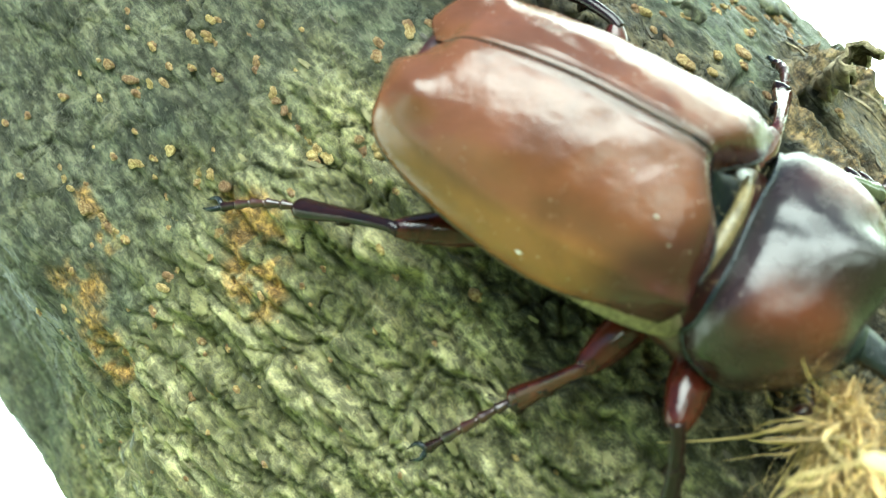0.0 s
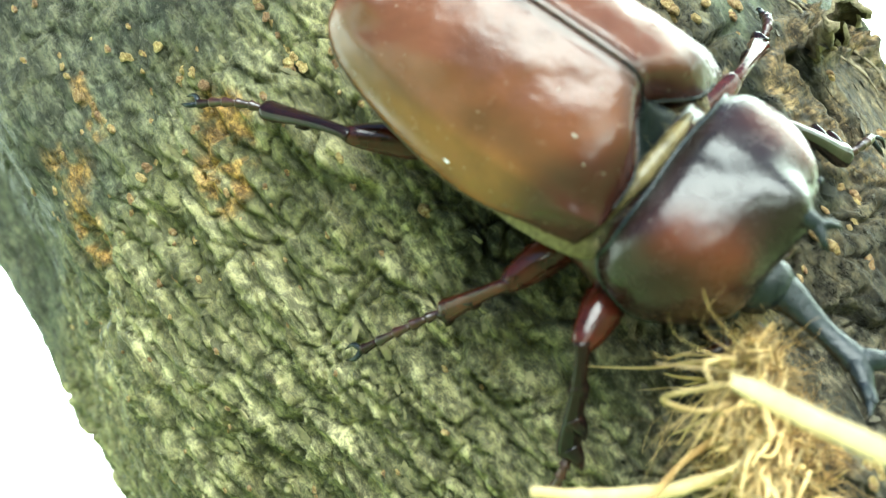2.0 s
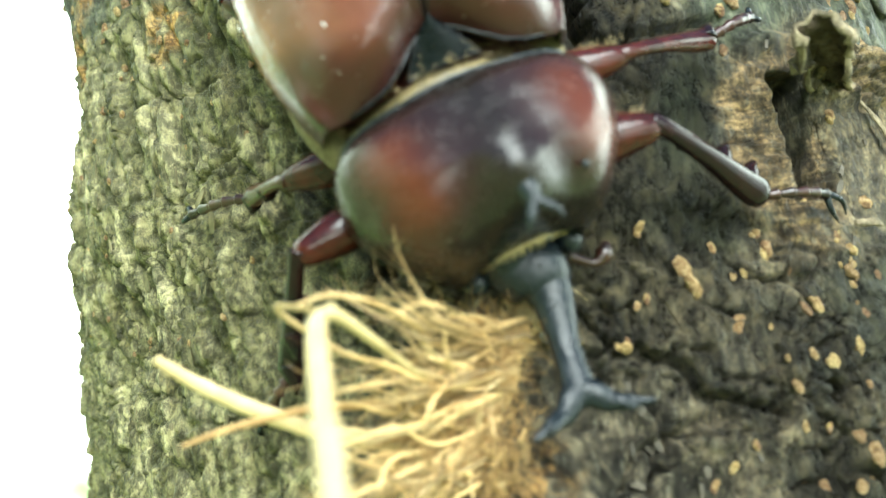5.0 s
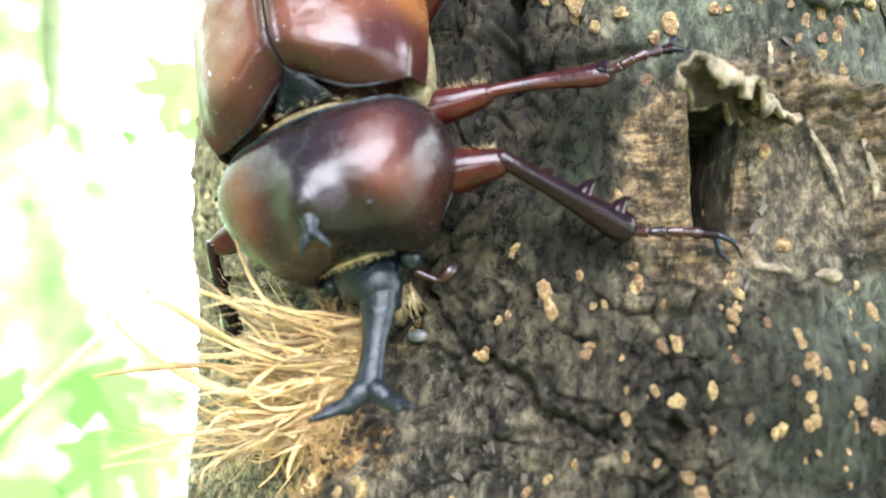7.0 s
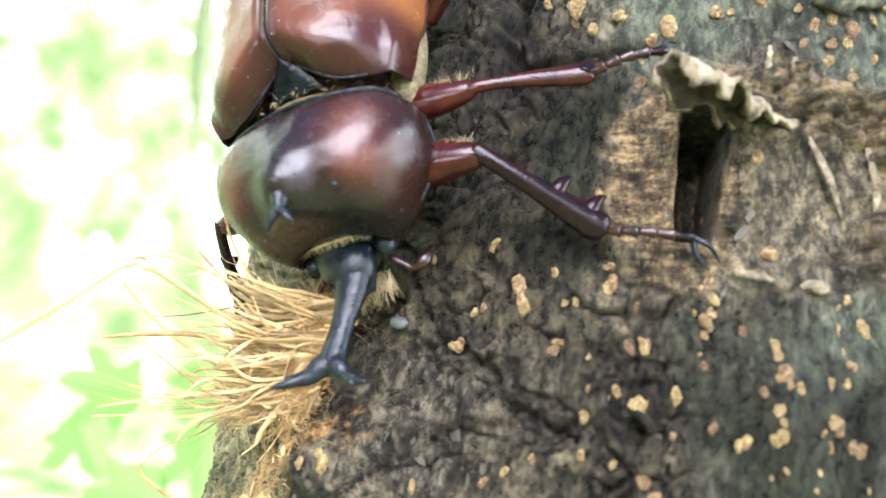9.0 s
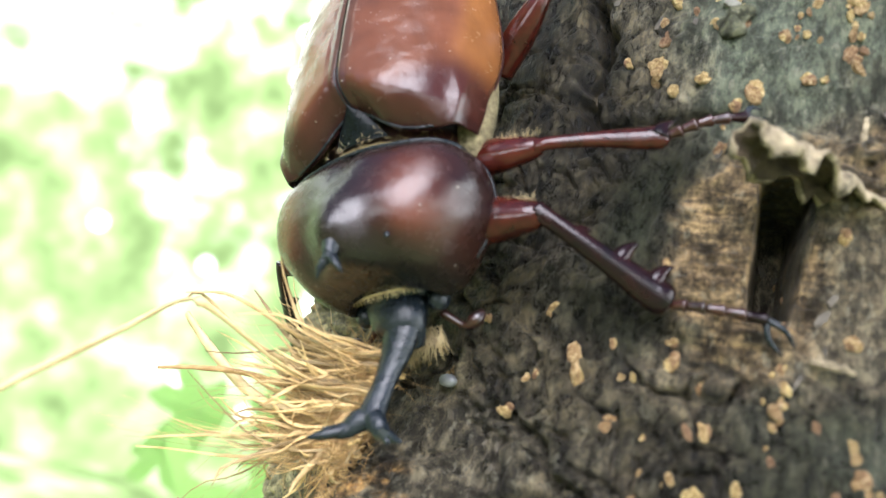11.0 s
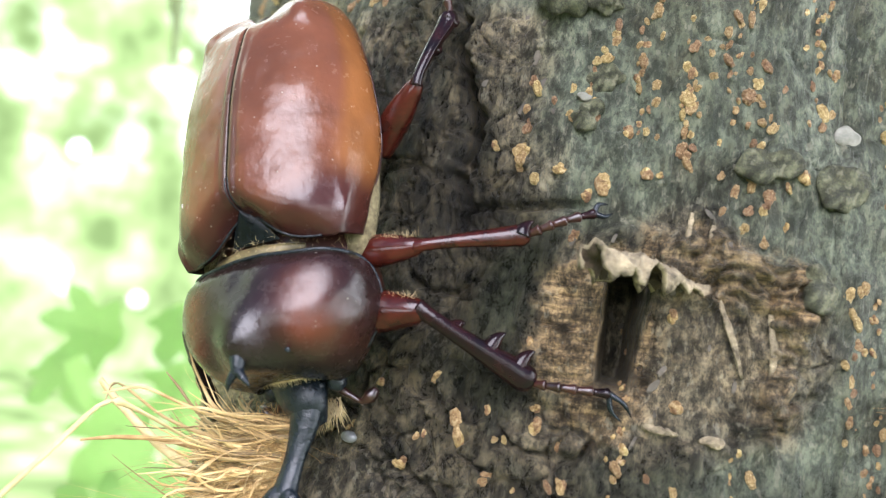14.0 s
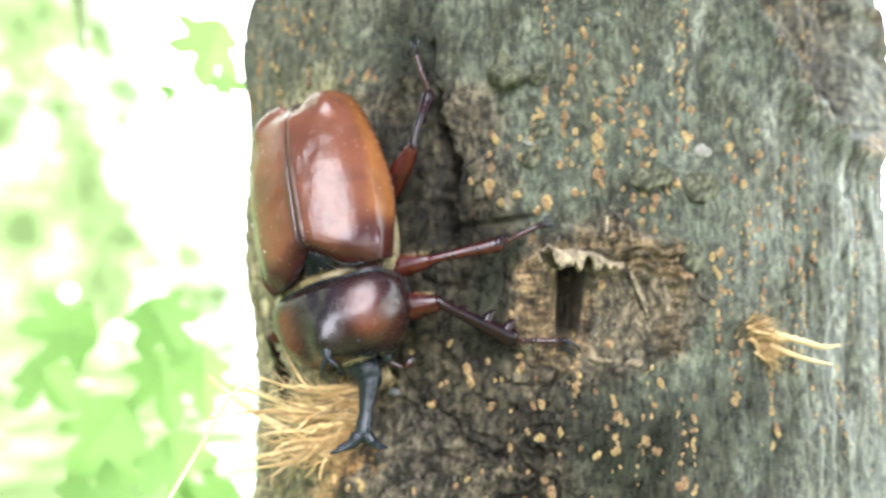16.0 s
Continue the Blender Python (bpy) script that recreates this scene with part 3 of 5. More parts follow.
    r = r + np.clip(crust, 0, 1) * (1.0 + 1.0 * (1 - 2 * np.abs(noise2(ws / 1.8, wh / 1.0, 85))) + 0.5 * fbm(ws / 0.8, wh / 0.6, 2, 86)) * step(-4.6, -3.2, s)
    # exit hole, hollow of a lost branch with its ridge
    r = r - 3.0 * np.exp(-(np.hypot(s + 11.4, (h + 35.4) * 0.8) / 0.85) ** 4)
    ridge = np.exp(-((np.hypot((th - 42) / 20, (h - 43) / 27) - 1.06) / 0.12) ** 2)
    r = r + 2.6 * ridge - 10.0 * hollow + hollow * 0.9 * fbm(s / 3, h / 4, 3, 91)
    plate = np.clip(np.where(moss > 0.5, 0.55 * scid + 0.55 * (cid2 - 0.25) + 0.2 * (lift - 0.5), cid * 0.7 + 0.4 * (cide - 0.4)) + 0.25 * fbm(s / 2, h / 2, 2, 95), 0, 1)
    return r, plate


def surface(th, h):
    """A place on the bark in metres, and the way out of it."""
    r = float(relief(np.array([float(th)]), np.array([float(h)]))[0][0])
    a = radians(th)
    return Vector((r * MM * math.sin(a), -r * MM * math.cos(a), BASE + h * MM)), Vector((math.sin(a), -math.cos(a), 0))


def trunk():
    ths = np.concatenate([np.linspace(-180, -124, 12)[:-1], np.linspace(-124, 88, 840), np.linspace(88, 180, 16)[1:-1]])
    hs = np.concatenate([np.linspace(-1200, -80, 22)[:-1], np.linspace(-80, 82, 580), np.linspace(82, 1800, 26)[1:]])
    T, H = np.meshgrid(ths, hs)
    r, plate = relief(T, H)
    r = r + 70 * np.exp(-(H + 1200) / 110) * (1 + 0.3 * np.sin(np.radians(T * 4)))
    a = np.radians(T)
    co = np.stack([r * np.sin(a) * MM, -r * np.cos(a) * MM, H * MM + BASE], -1).reshape(-1, 3)
    nh, nt = T.shape
    idx = np.arange(nh * nt).reshape(nh, nt)
    nxt = np.roll(idx, -1, axis=1)
    faces = np.stack([idx[:-1], nxt[:-1], nxt[1:], idx[1:]], -1).reshape(-1, 4)
    me = bpy.data.meshes.new("tree_trunk")
    me.from_pydata(co.tolist(), [], faces.tolist())
    me.polygons.foreach_set("use_smooth", np.ones(len(faces), bool))
    rough, tan, moss, rust, hollow = (z.ravel() for z in zones(T, H))
    zone = me.color_attributes.new("zone", "FLOAT_COLOR", "POINT")
    # the branch hollow takes the dark bark colour, shade painted into the recess
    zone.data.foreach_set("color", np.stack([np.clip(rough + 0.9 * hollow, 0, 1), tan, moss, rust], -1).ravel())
    pl = me.attributes.new("plate", "FLOAT", "POINT")
    pl.data.foreach_set("value", plate.ravel())
    wt = me.attributes.new("wet_shade", "FLOAT", "POINT")
    wt.data.foreach_set("value", sap_shade(T, H).ravel())
    film_ = me.attributes.new("pale_bark", "FLOAT", "POINT")
    # streaks grow paler round the right side: pale bark plus painted east light
    cover = step(10, 26, T + 9 * fbm(T / 9, H / 16, 3, 141)) * step(-0.25, 0.35, fbm(T / 3, H / 22, 3, 142) + 0.25)
    film_.data.foreach_set("value", (0.75 * cover).ravel())
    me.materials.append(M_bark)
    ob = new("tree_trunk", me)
    return tagged(ob, "upright tree trunk with grey-green bark, cracks, moss and orange pores", "tree")


tree = trunk()


def on_bark(th, h, out=0.0, turn=0.0):
    """A pose on the bark: z out of it, y up the trunk."""
    p, n = surface(th, h)
    up = Vector((0, 0, 1))
    side = up.cross(n)
    m = Matrix((side, up, n)).transposed().to_4x4()
    return Matrix.Translation(p + n * (out * MM)) @ m @ pose(0, 0, 0, 0, 0, turn)


def lenticels():
    """Corky orange pores: upright chains of them, and single ones."""
    rng = random.Random(4)
    shapes = []
    for k in range(5):
        bm = bmesh.new()
        count = 3 + k % 3
        for q in range(count):
            a = 2 * math.pi * (q + rng.uniform(-0.3, 0.3)) / count
            d, size = rng.uniform(0.24, 0.46), rng.uniform(0.42, 0.66)
            add_blob(bm, (d * math.cos(a), d * math.sin(a), rng.uniform(-0.1, 0.25)), (size * rng.uniform(0.8, 1.3), size, size * rng.uniform(0.8, 1.3)), pose(0, 0, 0, 0, 0, math.degrees(a)), 0.3, rng, 2)
        add_blob(bm, (rng.uniform(-0.1, 0.1), rng.uniform(-0.1, 0.1), -0.25), (0.62, 0.62, 0.4), None, 0.5, rng, 2)
        for v in bm.verts:
            v.co *= 1 + 0.14 * noise.noise(v.co * 5.0 + Vector((k * 7, 1, 4)))
        me = bpy.data.meshes.new("lenticel")
        bm.to_mesh(me)
        bm.free()
        me.materials.append(M_lenticel)
        shapes.append(me)
    spots = []
    # chains: degrees round, from height, to height, how many
    for th, h0, h1, n in ((-14.9, 3.5, 14, 7), (-14.8, 5.4, 9.3, 3), (-5.2, 8, 16, 5), (-5.0, 20, 27, 6), (-6.2, 16, 20, 3), (-1.7, 5.5, 21, 11), (-2.8, 24, 31, 5), (3.6, 9.5, 18.6, 7), (4.2, 0.5, 6.4, 4), (5.1, 0, 14.6, 7), (-9, 17, 22, 4), (2.4, 21.8, 27, 4), (9.7, 12.4, 20.7, 6), (16.1, 5, 17, 8), (-9.5, 8.5, 15.5, 6), (-12.2, 10, 13, 3), (0.8, 15, 22, 5)):
        for k in range(n + n // 2):
            spots.append((th + rng.gauss(0, 0.5), h0 + (h1 - h0) * (k / 1.5 + rng.uniform(-0.45, 0.45)) / max(n - 1, 1), rng.uniform(0.34, 0.72) + 0.4 * rng.random() ** 4))
    for th, h0, h1, n in ((19.8, -10.7, 15, 12), (13.1, -19.8, -4.5, 13), (16.0, -27.8, -17.3, 7), (21.4, -35, -23, 8), (-0.2, -37, -28, 6), (28.8, -7, 2.6, 5), (25.2, -5.5, 4.8, 5), (1.6, 1, 5, 3), (9.5, -34, -27, 4), (-2, 8.8, 15, 4), (-65.4, 30.7, 41.6, 9), (-46.1, 24.6, 30.3, 6), (-54.5, 24.8, 28.5, 4)):
        for k in range(n):
            spots.append((th + rng.gauss(0, 0.4), h0 + (h1 - h0) * (k + rng.uniform(-0.45, 0.45)) / max(n - 1, 1), rng.uniform(0.36, 0.74) + 0.3 * rng.random() ** 4))
    for th, h0, h1, n in ((-56, 40.5, 45.2, 3), (-37.2, 26, 27, 2), (-46, 33, 33.6, 2), (-49, 40, 41, 2), (-46.1, 39.6, 41, 3), (-60.1, 34.6, 35.3, 2), (-47, 21.5, 22.8, 2), (-42.5, 17.8, 20.2, 3), (-56, 20.8, 21.5, 1), (-63.5, 22.4, 23.2, 2), (-52.5, 39.2, 40, 2), (-55.4, 33, 33.6, 1), (-33, 25.5, 27, 4), (-10.2, -33, -29, 2)):
        for k in range(n):
            spots.append((th + rng.gauss(0, 0.7), h0 + (h1 - h0) * (k + rng.uniform(-0.3, 0.3)) / max(n - 1, 1), rng.uniform(0.55, 0.95)))
    # singles on the grey bark below the hollow, in loose upright rows
    for th0 in (-13, -9.5, -6.5, -3.5, 0.5, 4.5, 8.5):
        for k in range(6):
            spots.append((th0 + rng.gauss(0, 0.9), rng.uniform(-46, -23), rng.uniform(0.4, 1.0)))
    for k in range(16):
        spots.append((rng.uniform(-34, -14), rng.uniform(-46, -20), rng.uniform(0.4, 0.8)))
    # single large ones
    for th, h, r in ((-8.3, 3.2, 1.15), (-4.8, 4.7, 0.85), (-11.7, 4.4, 0.95), (-17.9, 6.8, 0.8), (-6.6, 9, 0.7), (-17.7, -23.4, 1.5), (-17.4, -25.0, 1.3), (-22.9, -28.6, 1.05), (-11.4, -22.6, 0.95), (-11.6, -20.8, 0.7), (-15, -28.5, 1.15), (-8.8, -27.6, 1.05), (-9.6, -24, 0.7), (-20.2, -19.1, 0.9), (-15.4, -21.5, 0.6)):
        spots.append((th, h, r * 0.95))
    for th, h, r in ((0, -29.4, 1.0), (-2.4, -35.3, 1.0), (-6.6, -32, 1.0), (-9.4, 2, 0.8), (-10, -2.5, 0.8), (-29, -41, 1.0), (-29.5, -44.5, 0.9), (8, 6.3, 0.8), (11, 18.3, 0.8), (-1.5, -9.7, 0.8), (-0.6, -18.6, 0.85), (-12.6, -14, 0.5), (-43.7, 0.2, 1.3), (-47, 22, 0.9), (-66.6, 10.8, 0.8)):
        spots.append((th, h, r * 0.95))
    for k in range(60):
        th, h = rng.uniform(-14, 48), rng.uniform(-45, 60)
        if math.hypot((th + 2.6) / 11.5, (h + 12.2) / 12) > 1:
            spots.append((th, h, rng.uniform(0.28, 0.55)))
    for k in range(80):
        spots.append((rng.uniform(-80, -38), rng.uniform(8, 50), rng.uniform(0.3, 0.65)))
    for k in range(90):
        spots.append((rng.uniform(-95, -46), rng.uniform(-22, 24), rng.uniform(0.25, 0.5)))
    # thin upright trails of crumbs of cork on the bare bark
    for k in range(64):
        th, h = rng.uniform(-12, 54), rng.uniform(-40, 55)
        if math.hypot((th + 2.6) / 12.5, (h + 8) / 17) < 1:
            continue
        n = rng.randint(5, 12)
        for q in range(n):
            spots.append((th + rng.gauss(0, 0.35), h + q * rng.uniform(1.0, 1.7), rng.uniform(0.25, 0.58)))
    def place(th, h, r):
        return on_bark(th, h, -0.02 * r, rng.uniform(-35, 35)) @ Matrix.Diagonal((r * MM * rng.uniform(0.65, 1.0), r * MM * rng.uniform(0.85, 1.4), r * MM * rng.uniform(0.5, 0.9), 1))

    for th, h, r in spots[:290]:
        ob = new("lenticel", rng.choice(shapes))
        ob.parent = tree
        ob.matrix_basis = place(th, h, r)
    # the smaller ones between them
    verts, faces = [], []
    for th, h, r in spots[290:]:
        me, m = rng.choice(shapes), place(th, h, r)
        base = len(verts)
        verts += [m @ v.co for v in me.vertices]
        faces += [[base + k for k in p.vertices] for p in me.polygons]
    me = bpy.data.meshes.new("lenticel_scatter")
    me.from_pydata(verts, [], faces)
    me.materials.append(M_lenticel_fine)
    ob = new("lenticel_scatter", me)
    ob.parent = tree
    tagged(ob, "small scattered orange-brown cork pores", kind="stuff")


def bark_flakes():
    """Loose scales of bark that stand off the flaky and the dark bark."""
    rng = random.Random(8)
    for name, label, mat, count, area, size in (
            ("bark_flake", "pale mossy loose bark scales", M_flake, 150, (-100, -38, -55, 34), (0.4, 1.1)),
            ("bark_crumb", "dark loose bark crumbs", M_flake_grey, 110, (-40, 4, -60, 36), (0.3, 0.8))):
        verts, faces = [], []
        made = 0
        cand_th = np.array([rng.uniform(area[0], area[1]) for _ in range(count * 3)])
        cand_h = np.array([rng.uniform(area[2], area[3]) for _ in range(count * 3)])
        z = zones(cand_th, cand_h)
        want = z[2] if name == "bark_flake" else z[0] * (1 - z[1]) * (1 - np.clip(1.5 * sap_shade(cand_th, cand_h), 0, 1))
        rad = relief(cand_th, cand_h)[0]
        for th, h, w, r in zip(cand_th, cand_h, want, rad):
            if made >= count or rng.random() > w:
                continue
            made += 1
            a = radians(th)
            out = Vector((math.sin(a), -math.cos(a), 0))
            up = Vector((0, 0, 1))
            side = up.cross(out)
            p = Vector((r * math.sin(a), -r * math.cos(a), h))
            q = rng.gauss(0, 0.35)
            ax, ay = side * math.cos(q) + up * math.sin(q), up * math.cos(q) - side * math.sin(q)
            lx, ly = rng.uniform(*size) * 0.42, rng.uniform(*size) * 1.0
            tilt, curl = rng.uniform(-0.1, 0.25), rng.uniform(-0.5, 0.3)
            base = len(verts)
            for layer in (0.0, -0.16):
                for j in range(3):
                    for i in range(3):
                        u, v = i - 1, j - 1
                        wob = 1 + rng.uniform(-0.3, 0.3)
                        z_ = 0.12 + layer + tilt * ly * (v + 1) * 0.5 + curl * 0.25 * ly * v * v
                        verts.append((p + ax * (u * lx * wob * (1 - 0.25 * abs(v))) + ay * (v * ly * wob) + out * z_) * MM + Vector((0, 0, BASE)))
            for j in range(2):
                for i in range(2):
                    k = base + j * 3 + i
                    faces.append((k, k + 1, k + 4, k + 3))
                    faces.append((k + 9, k + 12, k + 13, k + 10))
            rim_ = [0, 1, 2, 5, 8, 7, 6, 3]
            for i in range(8):
                c0, c1 = base + rim_[i], base + rim_[(i + 1) % 8]
                faces.append((c0, c0 + 9, c1 + 9, c1))
        me = bpy.data.meshes.new(name)
        me.from_pydata(verts, [], faces)
        me.materials.append(mat)
        ob = new(name, me)
        ob.parent = tree
        tagged(ob, label, kind="stuff")


def knots():
    rng = random.Random(3)
    for name, th, h, radii, mat, label in (
            ("knot", -13.6, 23.8, (2.5, 2.7, 2.3), M_bark, "round grey-brown bark knot"), ("knot", -9.6, 23.2, (2.0, 1.6, 1.0), M_bark, "low grey-brown bark knot"),
            ("knot", -10.2, 10.4, (1.7, 1.5, 0.8), M_bark, "small grey-brown bark knot"), ("knot", -9.0, 14.8, (1.9, 1.5, 0.6), M_bark, "flat grey-brown bark knot"),
            ("knot", 4.9, 6.8, (3.2, 2.2, 0.9), M_bark, "flat wide bark knot"), ("knot", 9.2, -5.0, (1.8, 2.4, 0.8), M_bark, "low bark knot"), ("knot", 11.5, 5.2, (2.4, 3.0, 0.8), M_bark, "low bark knot"),
            ("pale_scar", 12.3, 11.6, (1.6, 1.3, 0.5), M_pale, "whitish round scar"), ("pale_scar", -10.5, 12.4, (0.8, 0.5, 0.35), M_pale, "small white fleck"), ("pale_scar", -63.5, 9.2, (0.8, 0.9, 0.12), M_knob, "greyish lichen spot"),
            ("pale_scar", -59, 26, (1.2, 0.8, 0.12), M_knob, "greyish lichen spot"), ("pale_scar", 2.4, -21.4, (1.5, 0.6, 0.5), M_flap, "whitish bark chip")):
        bm = bmesh.new()
        add_blob(bm, (0, 0, 0), [v * MM for v in radii], lumps=0.75 if mat == M_bark else 0.4, rng=rng, level=4)
        ob = part(name, bm, mat, tree, label)
        zone = ob.data.color_attributes.new("zone", "FLOAT_COLOR", "POINT")
        zone.data.foreach_set("color", np.tile((0.15, 0.0, 0.35, 0.0), (len(ob.data.vertices), 1)).ravel())
        ob.matrix_basis = on_bark(th, h, radii[2] * 0.3)


def world_mm(x, y, z):
    return Vector((x * MM, y * MM, z * MM))


def bark_flap():
    """The curled strip of bark that stands off above the slit, with crumbling bark at its root."""
    rng = random.Random(11)
    rows = spline([(0.5, -71.4, 1193.0, 1.5), (-3.6, -73.6, 1193.2, 1.9), (-7.0, -76.4, 1193.5, 2.25), (-9.8, -78.6, 1193.5, 2.4), (-11.6, -80.0, 1193.6, 2.1)], 26)
    outer, inner = [], []
    jag = [(rng.uniform(-26, 26), rng.uniform(-30, 30)) for _ in rows]
    for i, (x, y, z, r) in enumerate(rows):
        ahead = Vector(rows[min(i + 1, 25), :3] - rows[max(i - 1, 0), :3]).normalized()
        upw = (Vector((0, 0, 1)) - ahead * ahead.z).normalized()
        out = ahead.cross(upw)
        if out.y > 0:
            out = -out
        ro, ri = [], []
        for k in range(15):
            fray, tear = 46 * noise.noise(Vector((i * 0.31, 1.0, 2))) + jag[i][0], 46 * noise.noise(Vector((i * 0.27, 9.0, 5))) + jag[i][1]
            a = radians(-6 + 196 * k / 14 - fray * (1 - k / 14) ** 2 + tear * (k / 14) ** 2)
            wob = 1 + 0.45 * noise.noise(Vector((i * 0.22, k * 0.3, 7))) + 0.22 * noise.noise(Vector((i * 0.9, k * 0.6, 3))) - 0.25 * (k / 14)
            c = Vector((x, y, z))
            ro.append((c + (out * math.cos(a) * 1.15 + upw * math.sin(a)) * r * wob) * MM)
            ri.append((c + (out * math.cos(a) * 1.15 + upw * math.sin(a)) * (r * wob - 0.5)) * MM)
        outer.append(ro)
        inner.append(ri)
    bm = bmesh.new()
    vo, vi = add_grid(bm, outer), add_grid(bm, inner)
    inside = {v for row in vi for v in row}
    for a, b in zip(range(25), range(1, 26)):
        for k in (0, 14):
            bm.faces.new((vo[a][k], vo[b][k], vi[b][k], vi[a][k]))
    for i in (0, 25):
        for k in range(14):
            bm.faces.new((vo[i][k], vo[i][k + 1], vi[i][k + 1], vi[i][k]))
    # inner faces get a very dark brown: shade of the deep curl, as colour
    for face in bm.faces:
        face.material_index = 1 if all(v in inside for v in face.verts) else 0
    ob = part("bark_flap", bm, M_flap, tree, "curled torn strip of peeling bark")
    ob.data.materials.append(M_flap_shade)
    for (a, b, w) in (((2.4, -71.8, 1192.6), (5.4, -71.8, 1185.0), 0.42), ((7.6, -71.9, 1191.8), (8.2, -71.8, 1184.5), 0.4), ((1.2, -72.4, 1200.5), (0.4, -72.2, 1196), 0.35), ((-1.2, -72.6, 1201), (-1.8, -72.4, 1196.5), 0.35), ((-4, -72.4, 1179.2), (-0.5, -72.6, 1178.8), 0.45)):
        bm = bmesh.new()
        mid = [(a[i] + b[i]) / 2 for i in range(3)]
        add_tube(bm, [(*[v * MM for v in a], w * 0.6 * MM), (mid[0] * MM, (mid[1] - 0.7) * MM, mid[2] * MM, w * MM), (*[v * MM for v in b], w * 0.35 * MM)], 10, 6, 0.4, (0, 1, 0), 0.3, rng)
        part("bark_splinter", bm, M_flap, tree, "thin torn bark splinter")


# ---- the beetle ----
S_TOP = 17.0
th_n = radians(-20)
left_w, out_w = Vector((math.cos(th_n), math.sin(th_n), 0)), Vector((math.sin(th_n), -math.cos(th_n), 0))
fwd_w = (left_w * 0.300 + Vector((0, 0, -1))).normalized()
right_w = fwd_w.cross(out_w).normalized()
BODY = Matrix((right_w, fwd_w, out_w)).transposed().to_4x4()
BODY.translation = Vector((-47.0, -78.0, 1195.4)) * MM - right_w * (0.3 * MM) - out_w * (S_TOP * MM)
INTO = BODY.inverted()
NECK = Matrix.Translation((0.1 * MM, 0, 0))


def at(x, y, z):
    """World millimetres into the beetle's space in metres."""
    return INTO @ world_mm(x, y, z)


def tone(ob, values):
    att = ob.data.color_attributes.new("tone", "FLOAT_COLOR", "POINT")
    att.data.foreach_set("color", np.array(values, float).ravel())


def curve(xs, ys, x):
    """Catmull-Rom value curve."""
    xs, ys = list(xs), list(ys)
    i = int(np.clip(np.searchsorted(xs, x) - 1, 0, len(xs) - 2))
    t = (x - xs[i]) / (xs[i + 1] - xs[i])
    m0 = (ys[i + 1] - ys[max(i - 1, 0)]) / (xs[i + 1] - xs[max(i - 1, 0)]) * (xs[i + 1] - xs[i])
    j = min(i + 2, len(xs) - 1)
    m1 = (ys[j] - ys[i]) / (xs[j] - xs[i]) * (xs[i + 1] - xs[i])
    return (2 * t**3 - 3 * t**2 + 1) * ys[i] + (t**3 - 2 * t**2 + t) * m0 + (-2 * t**3 + 3 * t**2) * ys[i + 1] + (t**3 - t**2) * m1


